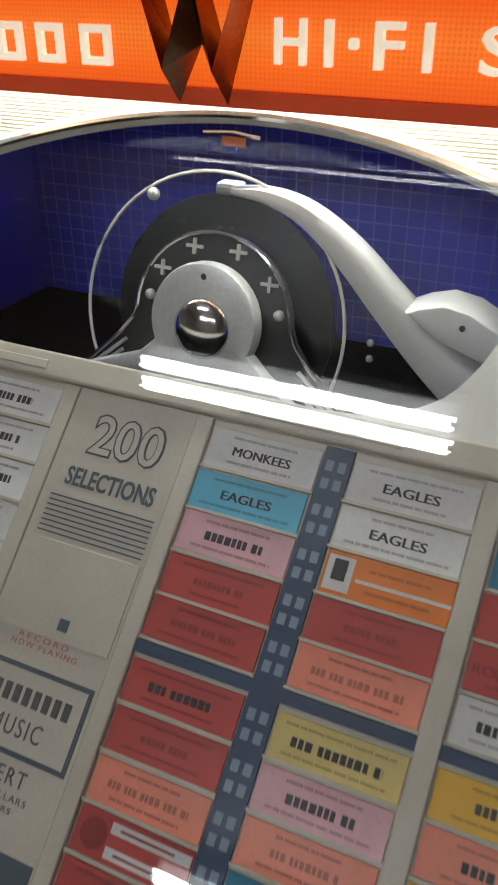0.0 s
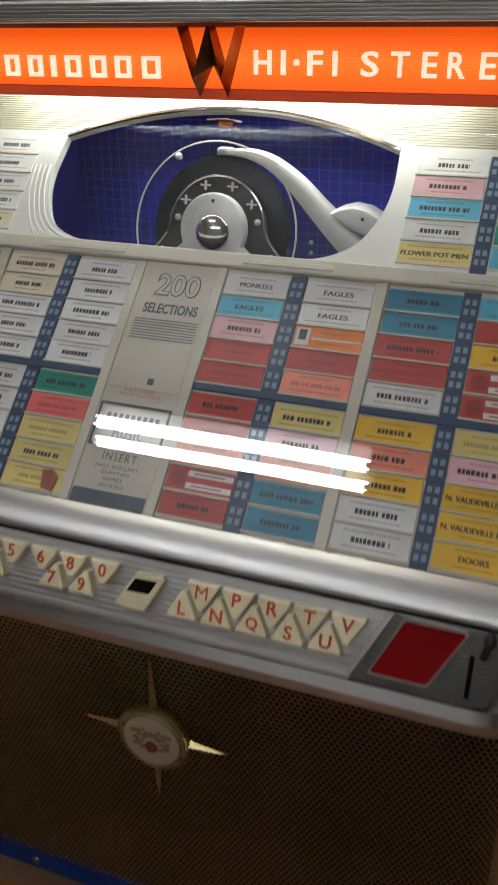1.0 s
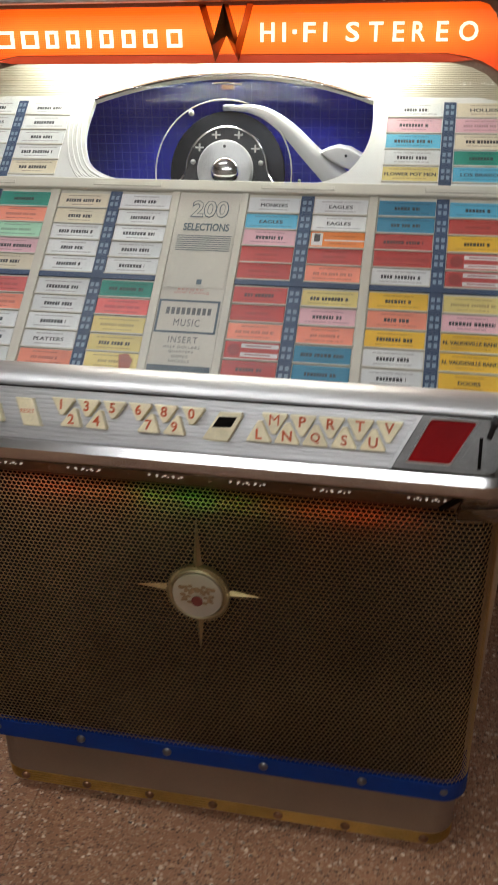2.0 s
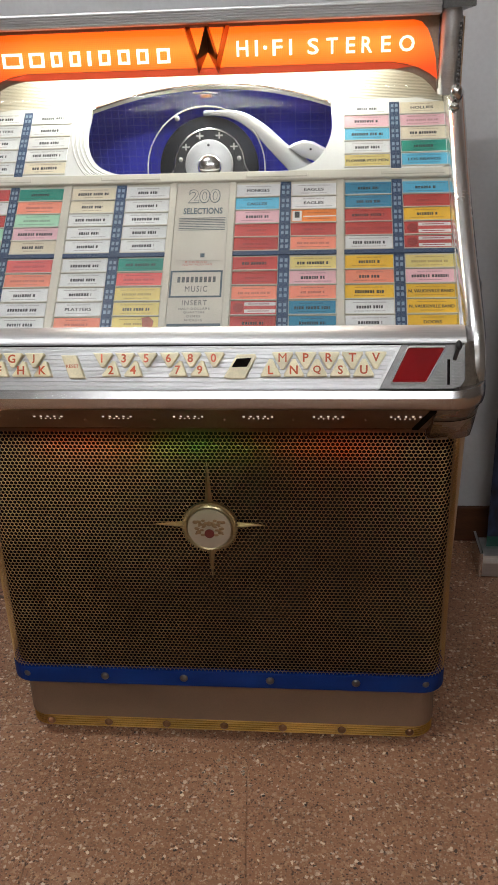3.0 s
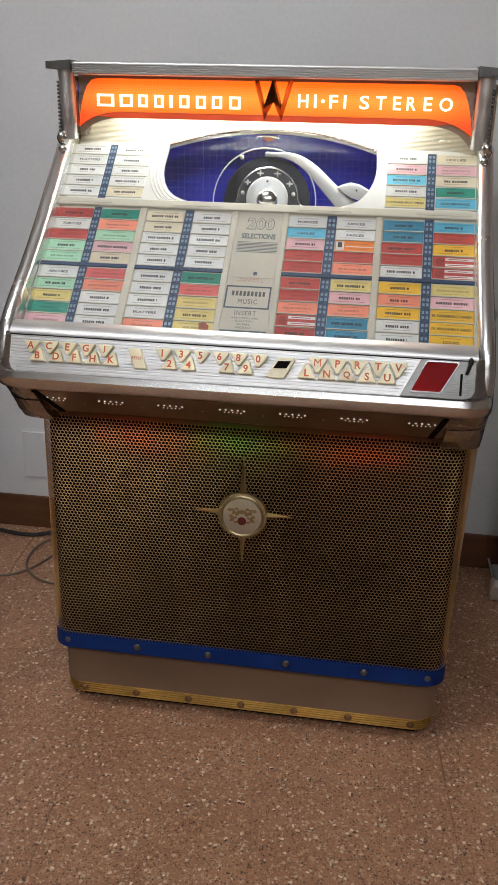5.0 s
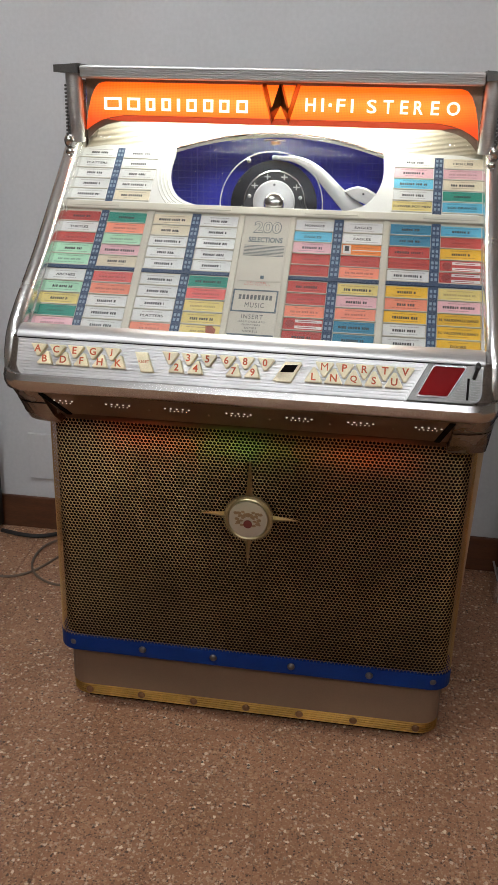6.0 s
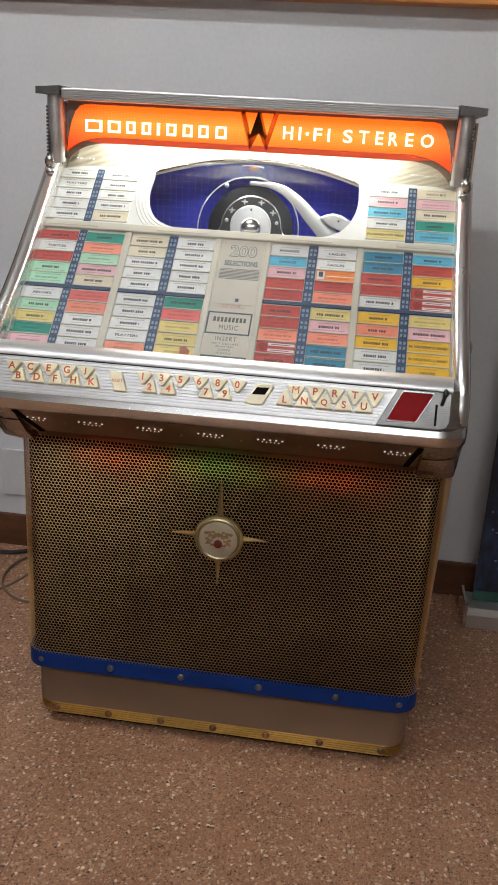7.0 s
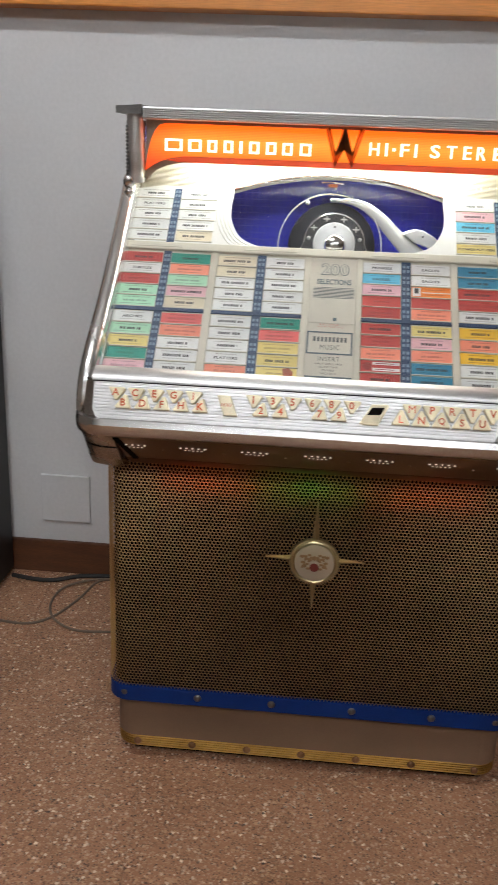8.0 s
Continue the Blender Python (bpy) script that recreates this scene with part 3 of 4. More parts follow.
part("bumper", tray_loft([(-0.158, 0.832), (-0.168, 0.836), (-0.176, 0.846), (-0.178, 0.858), (-0.172, 0.868), (-0.164, 0.870), (-0.10, 0.872), (0.03, 0.87), (0.03, 0.835)]), M["bumper"], juke, "rounded polished aluminium front bumper", True)
part("tray_body", tray_loft([(-0.163, 0.868), (-0.137, 0.930), (-0.05, 0.928), (0.05, 0.90), (0.05, 0.872)]), M["old_chrome"], juke)
part("ledge", loft([[(x, y, z) for y, z in ((-0.139, 0.930), (-0.1385, 0.934), (-0.135, 0.938), (-0.127, 0.9435), (-0.113, 0.9485), (-0.102, 0.9475), (-0.097, 0.942), (-0.097, 0.921))] for x in (-0.414, 0.414)]), M["alu"], juke, "bright aluminium ledge under the glass", True)
under = part("underside", tray_loft([(-0.158, 0.834), (-0.050, 0.757), (0.03, 0.757), (0.03, 0.834)], -0.375, 0.375), M["under_metal"], juke, "bronze underside panel with small lamp holes")
# Darker brown stands in for the shade between the tray and the mesh
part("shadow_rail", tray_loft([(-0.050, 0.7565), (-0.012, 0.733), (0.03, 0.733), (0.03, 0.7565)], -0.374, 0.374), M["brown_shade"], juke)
for sx in (-1, 1):
    a, b = sorted((sx * 0.376, sx * 0.4485))
    br = part("corner_bracket", tray_loft([(-0.156, 0.834), (-0.120, 0.800), (-0.082, 0.762), (-0.045, 0.735), (0.05, 0.733), (0.05, 0.834)], a, b), M["old_chrome"], juke, "dark chrome bracket under the tray corner")
    part("groove", tray_loft([(-0.1195, 0.7975), (-0.1180, 0.7965), (-0.05, 0.7965), (-0.05, 0.7975)], a, b), M["dark"], br)
    # black gap slanting between the underside and the bracket
    out = Vector((0, -0.58, -0.81))
    top_y, low_y = Vector((0, -0.150, 0.8285)), Vector((0, -0.050, 0.757))
    part("gap", loft([[Vector((sx * x, p.y, p.z)) + out * k for x, k in ((x0, -0.003), (x0, 0.0025), (x0 + 0.010, 0.0030), (x0 + 0.010, -0.003))] for p, x0 in ((top_y, 0.3655), (low_y, 0.350))]), M["dark"], br, "black slanting gap")
dirv = Vector((0, -0.108, 0.077)).normalized()
for cx in (-0.347, -0.236, -0.123, -0.008, 0.103, 0.2135, 0.333):
    bm = bmesh.new()
    for row, n, gap in ((0.018, 5, 0.0112), (0.003, 5, 0.0076)):
        for k in range(n):
            p = Vector((cx + (k - 2) * gap, -0.104, 0.7955)) + dirv * (row - (0.0015 if k in (0, 4) and row > 0.01 else 0))
            ball(0.0020 if row > 0.01 else 0.0014, Matrix.Translation(p), 8, bm)
    part("lamp_hole", bm, M["hole_light"], under, "row of tiny lit holes")
for cx in (-0.292, -0.180, -0.066, 0.048, 0.158, 0.272):
    part("rivet", ball(0.0016, Matrix.Translation(Vector((cx, -0.104, 0.7955)) + dirv * -0.004), 8), M["chrome"], under)

keybed = part("key_bed", prism([(-0.394, -0.020), (0.392, -0.020), (0.402, -0.014), (0.409, -0.002), (0.409, 0.0485), (-0.409, 0.0485), (-0.409, -0.002), (-0.403, -0.014)], 0.003, KEYBED), M["alu"], juke, "ribbed aluminium key plate")
for k in range(12):
    s = -0.0165 + k * 0.0056
    part("rib", joined(None, box(-0.407 + (0.012 if k < 2 else 0.003 if k < 4 else 0), 0.284 + 0.5 * (s + 0.0175), s, s + 0.0042, 0.0025, 0.0040, 0.0007, 1), KEYBED), M["alu"], keybed)
part("groove", joined(None, box(-0.41, 0.41, 0.0472, 0.0492, 0.001, 0.0045), KEYBED), M["dark"], keybed)


def key(outline, letter, at, size=0.0128):
    """A wedge-topped ivory key with its letter."""
    n = len(outline)
    cx, cy = sum(p[0] for p in outline) / n, sum(p[1] for p in outline) / n
    k = part("key", joined(None, prism(outline, 0.010, bevel=0.0016), KEYBED @ Matrix.Translation((0, 0, 0.003))), M["key"], juke, "ivory plastic key with red letter " + letter)
    part("letter", text_bm(letter, 0, size, 0.0004, KEYBED @ Matrix.Translation((*at, 0.0131)), offset=0.0 if letter == "M" else 0.022), M["key_ink"], k)
    return k


def upper_key(x, c):
    key([(x - 0.0135, 0.0375), (x + 0.0150, 0.0375), (x + 0.0165, 0.0345), (x + 0.0045, 0.0165), (x - 0.0010, 0.0155)], c, (x + 0.0005, 0.0290))


def lower_key(x, c):
    key([(x - 0.0115, 0.0015), (x - 0.0125, 0.0045), (x + 0.0035, 0.0255), (x + 0.0075, 0.0245), (x + 0.0150, 0.0025), (x + 0.0140, 0.0015)], c, (x + 0.0015, 0.0115))


for x, pair in ((-0.3676, "AB"), (-0.3333, "CD"), (-0.2993, "EF"), (-0.2655, "GH"), (-0.2318, "JK"), (-0.1263, "12"), (-0.0926, "34"), (-0.0586, "5"), (-0.0249, "67"), (0.0081, "89"), (0.0428, "0")):
    upper_key(x, pair[0])
    if len(pair) > 1:
        lower_key(x + 0.0130, pair[1])
for k, (u, l) in enumerate(zip("MPRTV", "LNQSU")):
    x = 0.1459 + 0.0341 * k
    key([(x - 0.0150, 0.0375), (x + 0.0150, 0.0375), (x + 0.0155, 0.0345), (x + 0.0025, 0.0120), (x - 0.0025, 0.0120), (x - 0.0155, 0.0345)], u, (x, 0.0290))
    x -= 0.0175
    key([(x - 0.0145, 0.0010), (x - 0.0150, 0.0040), (x - 0.0025, 0.0270), (x + 0.0025, 0.0270), (x + 0.0150, 0.0040), (x + 0.0145, 0.0010)], l, (x, 0.0110))
rk = part("reset_key", joined(None, prism([(-0.189, 0.034), (-0.166, 0.034), (-0.152, -0.001), (-0.176, -0.001)], 0.009, bevel=0.0016), KEYBED @ Matrix.Translation((0, 0, 0.003))), M["key"], juke, "ivory reset key with red lettering")
part("lettering", text_bm("RESET", 0.019, 0.005, 0.0004, KEYBED @ Matrix.Translation((-0.171, 0.0175, 0.0121))), M["key_ink"], rk)
sel = part("indicator", joined(None, prism([(0.067, -0.002), (0.058, 0.000), (0.078, 0.034), (0.105, 0.035), (0.107, 0.031), (0.090, -0.002)], 0.008, bevel=0.0015), KEYBED @ Matrix.Translation((0, 0, 0.003))), M["key"], juke, "ivory indicator with a black window")
part("window", joined(None, prism([(0.070, 0.015), (0.078, 0.028), (0.100, 0.029), (0.093, 0.016)], 0.0006), KEYBED @ Matrix.Translation((0, 0, 0.0110))), M["dark"], sel)

COIN = KEYBED @ Matrix.Translation((0.004, 0, 0))
coin = part("coin_plate", joined(None, prism([(0.2835, -0.0175), (0.316, 0.0478), (0.4075, 0.0478), (0.4075, -0.004), (0.402, -0.0135), (0.391, -0.0175)], 0.0035, bevel=0.001), COIN @ Matrix.Translation((0, 0, 0.0030))), M["steel"], juke, "dark steel coin plate with red window")
red_out = [(0.2995, -0.0085), (0.3235, 0.0435), (0.327, 0.0455), (0.377, 0.0455), (0.379, 0.043), (0.352, -0.0075), (0.349, -0.0095), (0.302, -0.0095)]
cxr, cyr = 0.339, 0.018
red_in = [(cxr + (x - cxr) * 0.93, cyr + (y - cyr) * 0.91) for x, y in red_out]
part("red_window", joined(None, prism(red_in, 0.0012), COIN @ Matrix.Translation((0, 0, 0.0062))), M["red_panel"], coin, "deep red window")
part("bezel", frame_shape(red_out, red_in, 0.0035, COIN @ Matrix.Translation((0, 0, 0.0060))), M["chrome"], coin)
for k in range(9):
    y = -0.012 + k * 0.0042
    part("fin", joined(None, box(0.357 + 0.55 * (y + 0.012), 0.3795, y, y + 0.0022, 0.0062, 0.0082), COIN), M["steel"], coin)
    part("fin", joined(None, box(0.3885, 0.4035 - (0.004 if k == 0 else 0), y, y + 0.0022, 0.0062, 0.0082), COIN), M["steel"], coin)
part("slot", joined(None, box(0.3815, 0.3855, -0.011, 0.026, 0.0060, 0.0070), COIN), M["dark"], coin, "black lever slot")
lever = part("lever", tube([COIN @ Vector(p) for p in ((0.392, 0.026, 0.006), (0.394, 0.034, 0.012), (0.3955, 0.042, 0.018))], 0.0032, 10), M["rubber"], coin, "black coin return lever", True)
part("lever_knob", ball(0.0048, COIN @ Matrix.Translation((0.396, 0.045, 0.0195)) @ Matrix.Diagonal((1, 1.6, 1, 1)), 12), M["rubber"], coin, smooth=True)

# --- side rails, posts, caps ---
for s in (-1, 1):
    path = smooth_line([(s * 0.4345, -0.118, 0.868), (s * 0.4350, -0.112, 0.900), (s * 0.4325, -0.083, 0.950), (s * 0.4285, 0.05, 1.066), (s * 0.4285, 0.205, 1.208), (s * 0.4285, 0.245, 1.250)], 6)
    rings = []
    for i, p in enumerate(path):
        d = (path[min(i + 1, len(path) - 1)] - path[max(i - 1, 0)]).normalized()
        side, up = Vector((1, 0, 0)), Vector((1, 0, 0)).cross(d)
        sec = [(-0.0175, -0.05), (-0.0175, 0.008)] + [(-0.0025 - 0.0150 * math.cos(math.radians(a)), 0.008 + 0.0150 * math.sin(math.radians(a))) for a in range(20, 180, 20)] + [(0.0125, 0.004), (0.0125, -0.05)]
        rings.append([p + side * (a * s) + up * b for a, b in sec])
    part("side_rail", loft(rings), M["rail"], juke, "polished chrome side rail", True)
    part("rail_liner", joined(None, box(-0.004, 0.004, -0.115, 0.36, -0.004, 0.016, 0.001), BOARD @ Matrix.Translation((s * 0.4145, 0, 0))), M["rail"], juke)
    part("post_core", box(min(s * 0.394, s * 0.430), max(s * 0.394, s * 0.430), 0.214, 0.31, 1.262, 1.374, 0.003), M["old_chrome"], juke)
    part("post", tube([(s * 0.4105, y0, z) for y0, z in ((0.221, 1.256), (0.216, 1.29), (0.212, 1.335), (0.210, 1.388))], 0.0165, 20), M["alu"], juke, "round chrome header post", True)
    bm = bmesh.new()
    for k in range(14):
        z = 1.268 + 0.007 * k
        box(s * 0.4245 - 0.0025, s * 0.4245 + 0.0025, 0.198, 0.214, z, z + 0.0045, 0.001, 1, bm)
    part("bead_strip", bm, M["steel"], juke, "black beaded edge strip")
    part("elbow", ball(0.0165, Matrix.Translation((s * 0.4235, 0.212, 1.256)) @ Matrix.Rotation(math.radians(-35), 4, "X") @ Matrix.Diagonal((0.75, 1.05, 0.9, 1)), 18), M["chrome"], juke, "chrome elbow joint", True)
    part("collar", ball(0.009, Matrix.Translation((s * 0.4205, 0.200, 1.236)) @ Matrix.Diagonal((1.1, 1, 0.9, 1)), 16), M["chrome"], juke, smooth=True)
    part("end_cap", loft([[(s * (0.393 if k == 0 else 0.436 + 0.010 * f), y, z) for k, z in ((0, 1.384), (1, 1.382 + 0.004 * f), (1, 1.396 + 0.003 * f), (0, 1.402))] for y, f in ((0.186, 0.7), (0.195, 1.0), (0.30, 0.8), (0.62, 0.6))]), M["steel"], juke, "dark chrome top end cap", True)
    part("side_latch", ball(0.010, Matrix.Translation((s * 0.443, -0.03, 0.985)) @ Matrix.Diagonal((0.6, 1.1, 1.5, 1)), 12), M["rail"], juke, smooth=True)
    prof = [(-0.115, 0.875), (-0.075, 0.915), (0.255, 1.225), (0.262, 1.262), (0.262, 1.30), (0.262, 1.374), (0.62, 1.374), (0.62, 0.875)]
    part("side_panel", loft([[(x, y, z) for y, z in prof] for x in (s * 0.4315, s * 0.4385)]), M["tan"], juke, "tan lacquered upper side panel")
part("back_panel", box(-0.431, 0.431, 0.606, 0.62, 0.88, 1.373), M["tan"], juke)
lid = part("lid", box(-0.3925, 0.3925, 0.194, 0.62, 1.376, 1.399, 0.003), M["alu"], juke, "brushed aluminium lid with fine ribs")
for k in range(5):
    z = 1.3785 + 0.0038 * k
    part("rib", box(-0.392, 0.392, 0.1915, 0.195, z, z + 0.0026, 0.0006, 1), M["alu"], lid)

# --- lit sign ---
half_line = [(0.0, 1.3705), (0.352, 1.3705), (0.364, 1.367), (0.374, 1.356), (0.382, 1.338), (0.389, 1.312), (0.3935, 1.279), (0.379, 1.289), (0.362, 1.298), (0.342, 1.304), (0.315, 1.3085), (0.0, 1.3085)]
outline = half_line[1:-1] + [(-x, z) for x, z in half_line[1:-1][::-1]]
UP = Matrix.Rotation(math.radians(90), 4, "X")
sign = part("sign_screen", joined(None, prism(outline, 0.004), Matrix.Translation((0, 0.2315, 0)) @ UP), M["sign"], juke, "glowing orange perforated plastic sign screen")
lip = [(0.352, 1.300), (0.330, 1.3045), (0.315, 1.3075), (-0.315, 1.3075), (-0.330, 1.3045), (-0.352, 1.300), (-0.325, 1.2970), (0.325, 1.2970)]
part("valance", joined(None, prism(lip, 0.004), Matrix.Translation((0, 0.2325, 0)) @ UP), M["valance_glow"], sign, "dim red-brown lower lip")
sur = [(-0.393, 1.3770), (-0.393, 1.258), (-0.385, 1.268), (-0.37, 1.281), (-0.35, 1.290), (-0.32, 1.2962)]
part("sign_surround", joined(None, prism(sur + [(-x, z) for x, z in sur[::-1]], 0.003), Matrix.Translation((0, 0.2365, 0)) @ UP), M["under_metal"], juke, "bronze metal panel round the sign")
SIGNF = Matrix.Translation((0, 0.2275, 0)) @ UP
# maker's name: plain upright blocks in its place
for x0, x1 in ((-0.3527, -0.3177), (-0.305, -0.279), (-0.2663, -0.2476), (-0.2336, -0.215), (-0.2021, -0.1963), (-0.1823, -0.1624), (-0.1484, -0.1286), (-0.1158, -0.0959), (-0.0808, -0.0586)):
    w = 0.0046
    lo, hi = 1.3180, 1.3415
    if x1 - x0 < 0.012:
        bm = box(x0, x1, lo, hi, 0, 0.004)
    else:
        bm = frame_shape([(x0, lo), (x1, lo), (x1, hi), (x0, hi)], [(x0 + w, lo + w), (x1 - w, lo + w), (x1 - w, hi - w), (x0 + w, hi - w)], 0.004)
    part("name_block", joined(None, bm, SIGNF), M["letter"], sign)
for words, x0, x1 in (("H", 0.0561, 0.0757), ("I", 0.0872, 0.092), ("F", 0.117, 0.1335), ("I", 0.1449, 0.1497), ("S", 0.1758, 0.1943), ("T", 0.2073, 0.2265), ("E", 0.240, 0.2552), ("R", 0.2661, 0.2835), ("E", 0.2984, 0.314), ("O", 0.3281, 0.3531)):
    part("sign_letter", text_bm(words, x1 - x0, 0.0245, 0.004, SIGNF @ Matrix.Translation(((x0 + x1) / 2, 1.3365 - 0.004 * x0, 0)), offset=0.012), M["letter"], sign)
part("sign_letter", joined(None, box(0.1015, 0.1075, 1.3335, 1.3395, 0, 0.004, 0.001, 1), SIGNF), M["letter"], sign)
emblem = thing("prong_emblem", "", "")
emblem.parent = juke
emblem.location = (0, 0, 0)
EX, TOP_Z, TIP_Z = 0.0065, 1.3725, 1.2985
for s in (-1, 1):
    # one half: outer stroke, deep solid tip, inner stroke up to the middle
    notch, low = (s * 0.0168, 1.3290), (0.0, 1.3325)
    rim_z, high = 0.2275, 0.2085
    own = bmesh.new()
    pts = {"a": (s * 0.0392, rim_z, TOP_Z), "b": (s * 0.0290, rim_z, TOP_Z), "c": (notch[0], rim_z, notch[1]), "d": (s * 0.0035, rim_z, TOP_Z), "e": (0.0, rim_z, TOP_Z),
           "f": (0.0, rim_z, low[1]), "g": (s * 0.0172, rim_z, TIP_Z), "r1": (s * 0.0345, high, TOP_Z), "r2": (s * 0.0171, high - 0.002, 1.3200), "r3": (s * 0.0012, high + 0.004, TOP_Z)}
    v = {k: own.verts.new((x + EX, y, z)) for k, (x, y, z) in pts.items()}
    for face in ("a r1 r2 g", "r1 b c r2", "c d r3 r2", "r3 e f r2", "f g r2", "a b r1", "d e r3", "b a g c", "c g f", "c f e d"):
        own.faces.new([v[k] for k in face.split()])
    bmesh.ops.recalc_face_normals(own, faces=own.faces)
    part("prong", own, M["bronze"], emblem, "dark bronze faceted prong")

# --- header tube and reed panel ---
tb = part("header_tube", cyl(0.013, 0.58, Matrix.Translation((-0.02, 0.292, 1.336)) @ Matrix.Rotation(math.radians(90), 4, "Y"), 14), M["bulb_white"], juke, "glowing fluorescent tube behind the sign", True)
# Unseen plate over the tube, coloured dark so the window glass mirrors less
part("reflector", box(-0.392, 0.392, 0.24, 0.44, 1.3645, 1.3695), M["taupe"], juke)
reeds = bmesh.new()
for side in (-1, 1):
    a, b = sorted((side * 0.2185, side * 0.41))
    joined(reeds, box(a, b, 0.352, 0.485, -0.012, -0.007), BOARD)
joined(reeds, box(-0.2185, 0.2185, 0.409, 0.485, -0.012, -0.007), BOARD)
for k in range(37):
    s = 0.354 + 0.0035 * k
    inside = 0.2155 * math.sqrt(max(0.0, 1 - (s - 0.350 - 0.006) / 0.050)) if s < 0.405 else 0.0
    for a, b in ((-0.41, -inside), (inside, 0.41)):
        joined(reeds, cyl(0.0018, b - a, Matrix.Translation(((a + b) / 2, s, -0.0068)) @ Matrix.Rotation(math.radians(90), 4, "Y"), 6), BOARD)
part("reed_panel", reeds, M["cream"], juke, "cream reeded plastic panel behind the sign")

# --- title board ---
board = part("title_board", joined(None, box(-0.4135, 0.4135, -0.125, 0.198, -0.010, 0.0), BOARD), M["cream"], juke, "cream board of slanted title strips")
inner = []
left = smooth_line([(-0.120, 0.199, 0), (-0.155, 0.2035, 0), (-0.188, 0.222, 0), (-0.207, 0.255, 0), (-0.2155, 0.295, 0), (-0.2135, 0.350, 0)], 5)
inner += [(p.x, p.y) for p in left]
inner += [(-0.2135 + 0.429 * k / 24, 0.350 + 0.050 * (1 - (2 * k / 24 - 1) ** 2)) for k in range(1, 24)]
inner += [(-p.x + 0.002, p.y) for p in left[::-1]]
outer = []
for x, s in inner:
    dx, ds = x, s - 0.285
    if ds > 0 and s > 0.352:
        outer.append((x * 1.02, s + 0.0085))
        continue
    k = min([0.4135 / abs(dx)] + ([(0.356 - 0.285) / ds] if ds > 1e-6 else [(0.1985 - 0.285) / ds] if ds < -1e-6 else []))
    outer.append((dx * k, 0.285 + ds * k) if k > 1 else (x, 0.1985))
upper = part("window_surround", frame_shape(outer, inner, 0.010, BOARD @ Matrix.Translation((0, 0, -0.009))), M["white_plastic"], juke, "white plastic panel round the record window")
bm = bmesh.new()
tube([BOARD @ Vector((x, s, 0.002)) for x, s in inner[len(left) - 1:len(left) + 24]], 0.0028, 6, bm=bm)
part("arch_trim", bm, M["chrome"], upper, "chrome arch over the window", True)
for off in (0.007, 0.014, 0.021, 0.028):
    for s in (-1, 1):
        pts = [(-p.x * s if s < 0 else p.x, p.y) for p in left[4:22]]
        line = []
        for x, y in pts:
            d = Vector((x - s * -0.10 * 1, y - 0.33)).normalized()
            line.append(BOARD @ Vector((x + d.x * off, max(0.2005, y + d.y * off), 0.0012)))
        part("ridge", tube(line, 0.0016, 5), M["white_plastic"], upper, smooth=True)
win = part("window_glass", joined(None, prism(inner, 0.002), BOARD @ Matrix.Translation((0, 0, -0.011))), M["glass"], juke, "clear glass of the record window")
win.visible_shadow = False
part("board_rail", joined(None, box(-0.4135, 0.4135, 0.1790, 0.1975, 0.0, 0.0075, 0.002), BOARD), M["cream"], board, "cream plastic cross rail")
for x in (-0.352, -0.125, 0.125, 0.352):
    part("rail_tab", joined(None, box(x - 0.052, x + 0.052, 0.1835, 0.1905, 0.0070, 0.0088, 0.0008, 1), BOARD), M["cream_card"], board)
COLS = [(-0.414, -0.337), (-0.321, -0.242), (-0.227, -0.150), (-0.132, -0.056), (0.057, 0.131), (0.150, 0.225), (0.2385, 0.316), (0.334, 0.4105)]
LOWER = ["RWRGGWGYEP", "ESGPOKSWWW", "OOWWWWWWWS", "WWWWWEKYYY", "WCPRRRRSXR", "WWZRSYPSBB", "BBRRWASAWW", "CRAXXYPAAA"]
UPPER = {0: "WWWWW", 1: "WWWWO", 6: "WPCWY", 7: "OPOEC"}
strip_meshes = {}


def row_at(r):
    """Height up the board of the middle of row r."""
    return 0.1610 - 0.0272 * r if r < 5 else 0.0145 - 0.0280 * (r - 5)


random.seed(11)


BANDS = {(4, 0): "MONKEES", (4, 1): "EAGLES", (5, 0): "EAGLES", (5, 1): "EAGLES", (0, 1): "TURTLES", (0, 5): "ARCHIES", (2, 8): "PLATTERS", (7, 9): "DOORS", (6, 3): "ROLLING STONES",
         (7, 7): "N. VAUDEVILLE BAND", (7, 8): "N. VAUDEVILLE BAND"}
UPPER_BANDS = {(0, 1): "PLATTERS", (6, 4): "FLOWER POT MEN", (7, 4): "LOS BRAVOS", (7, 0): "HOLLIES"}


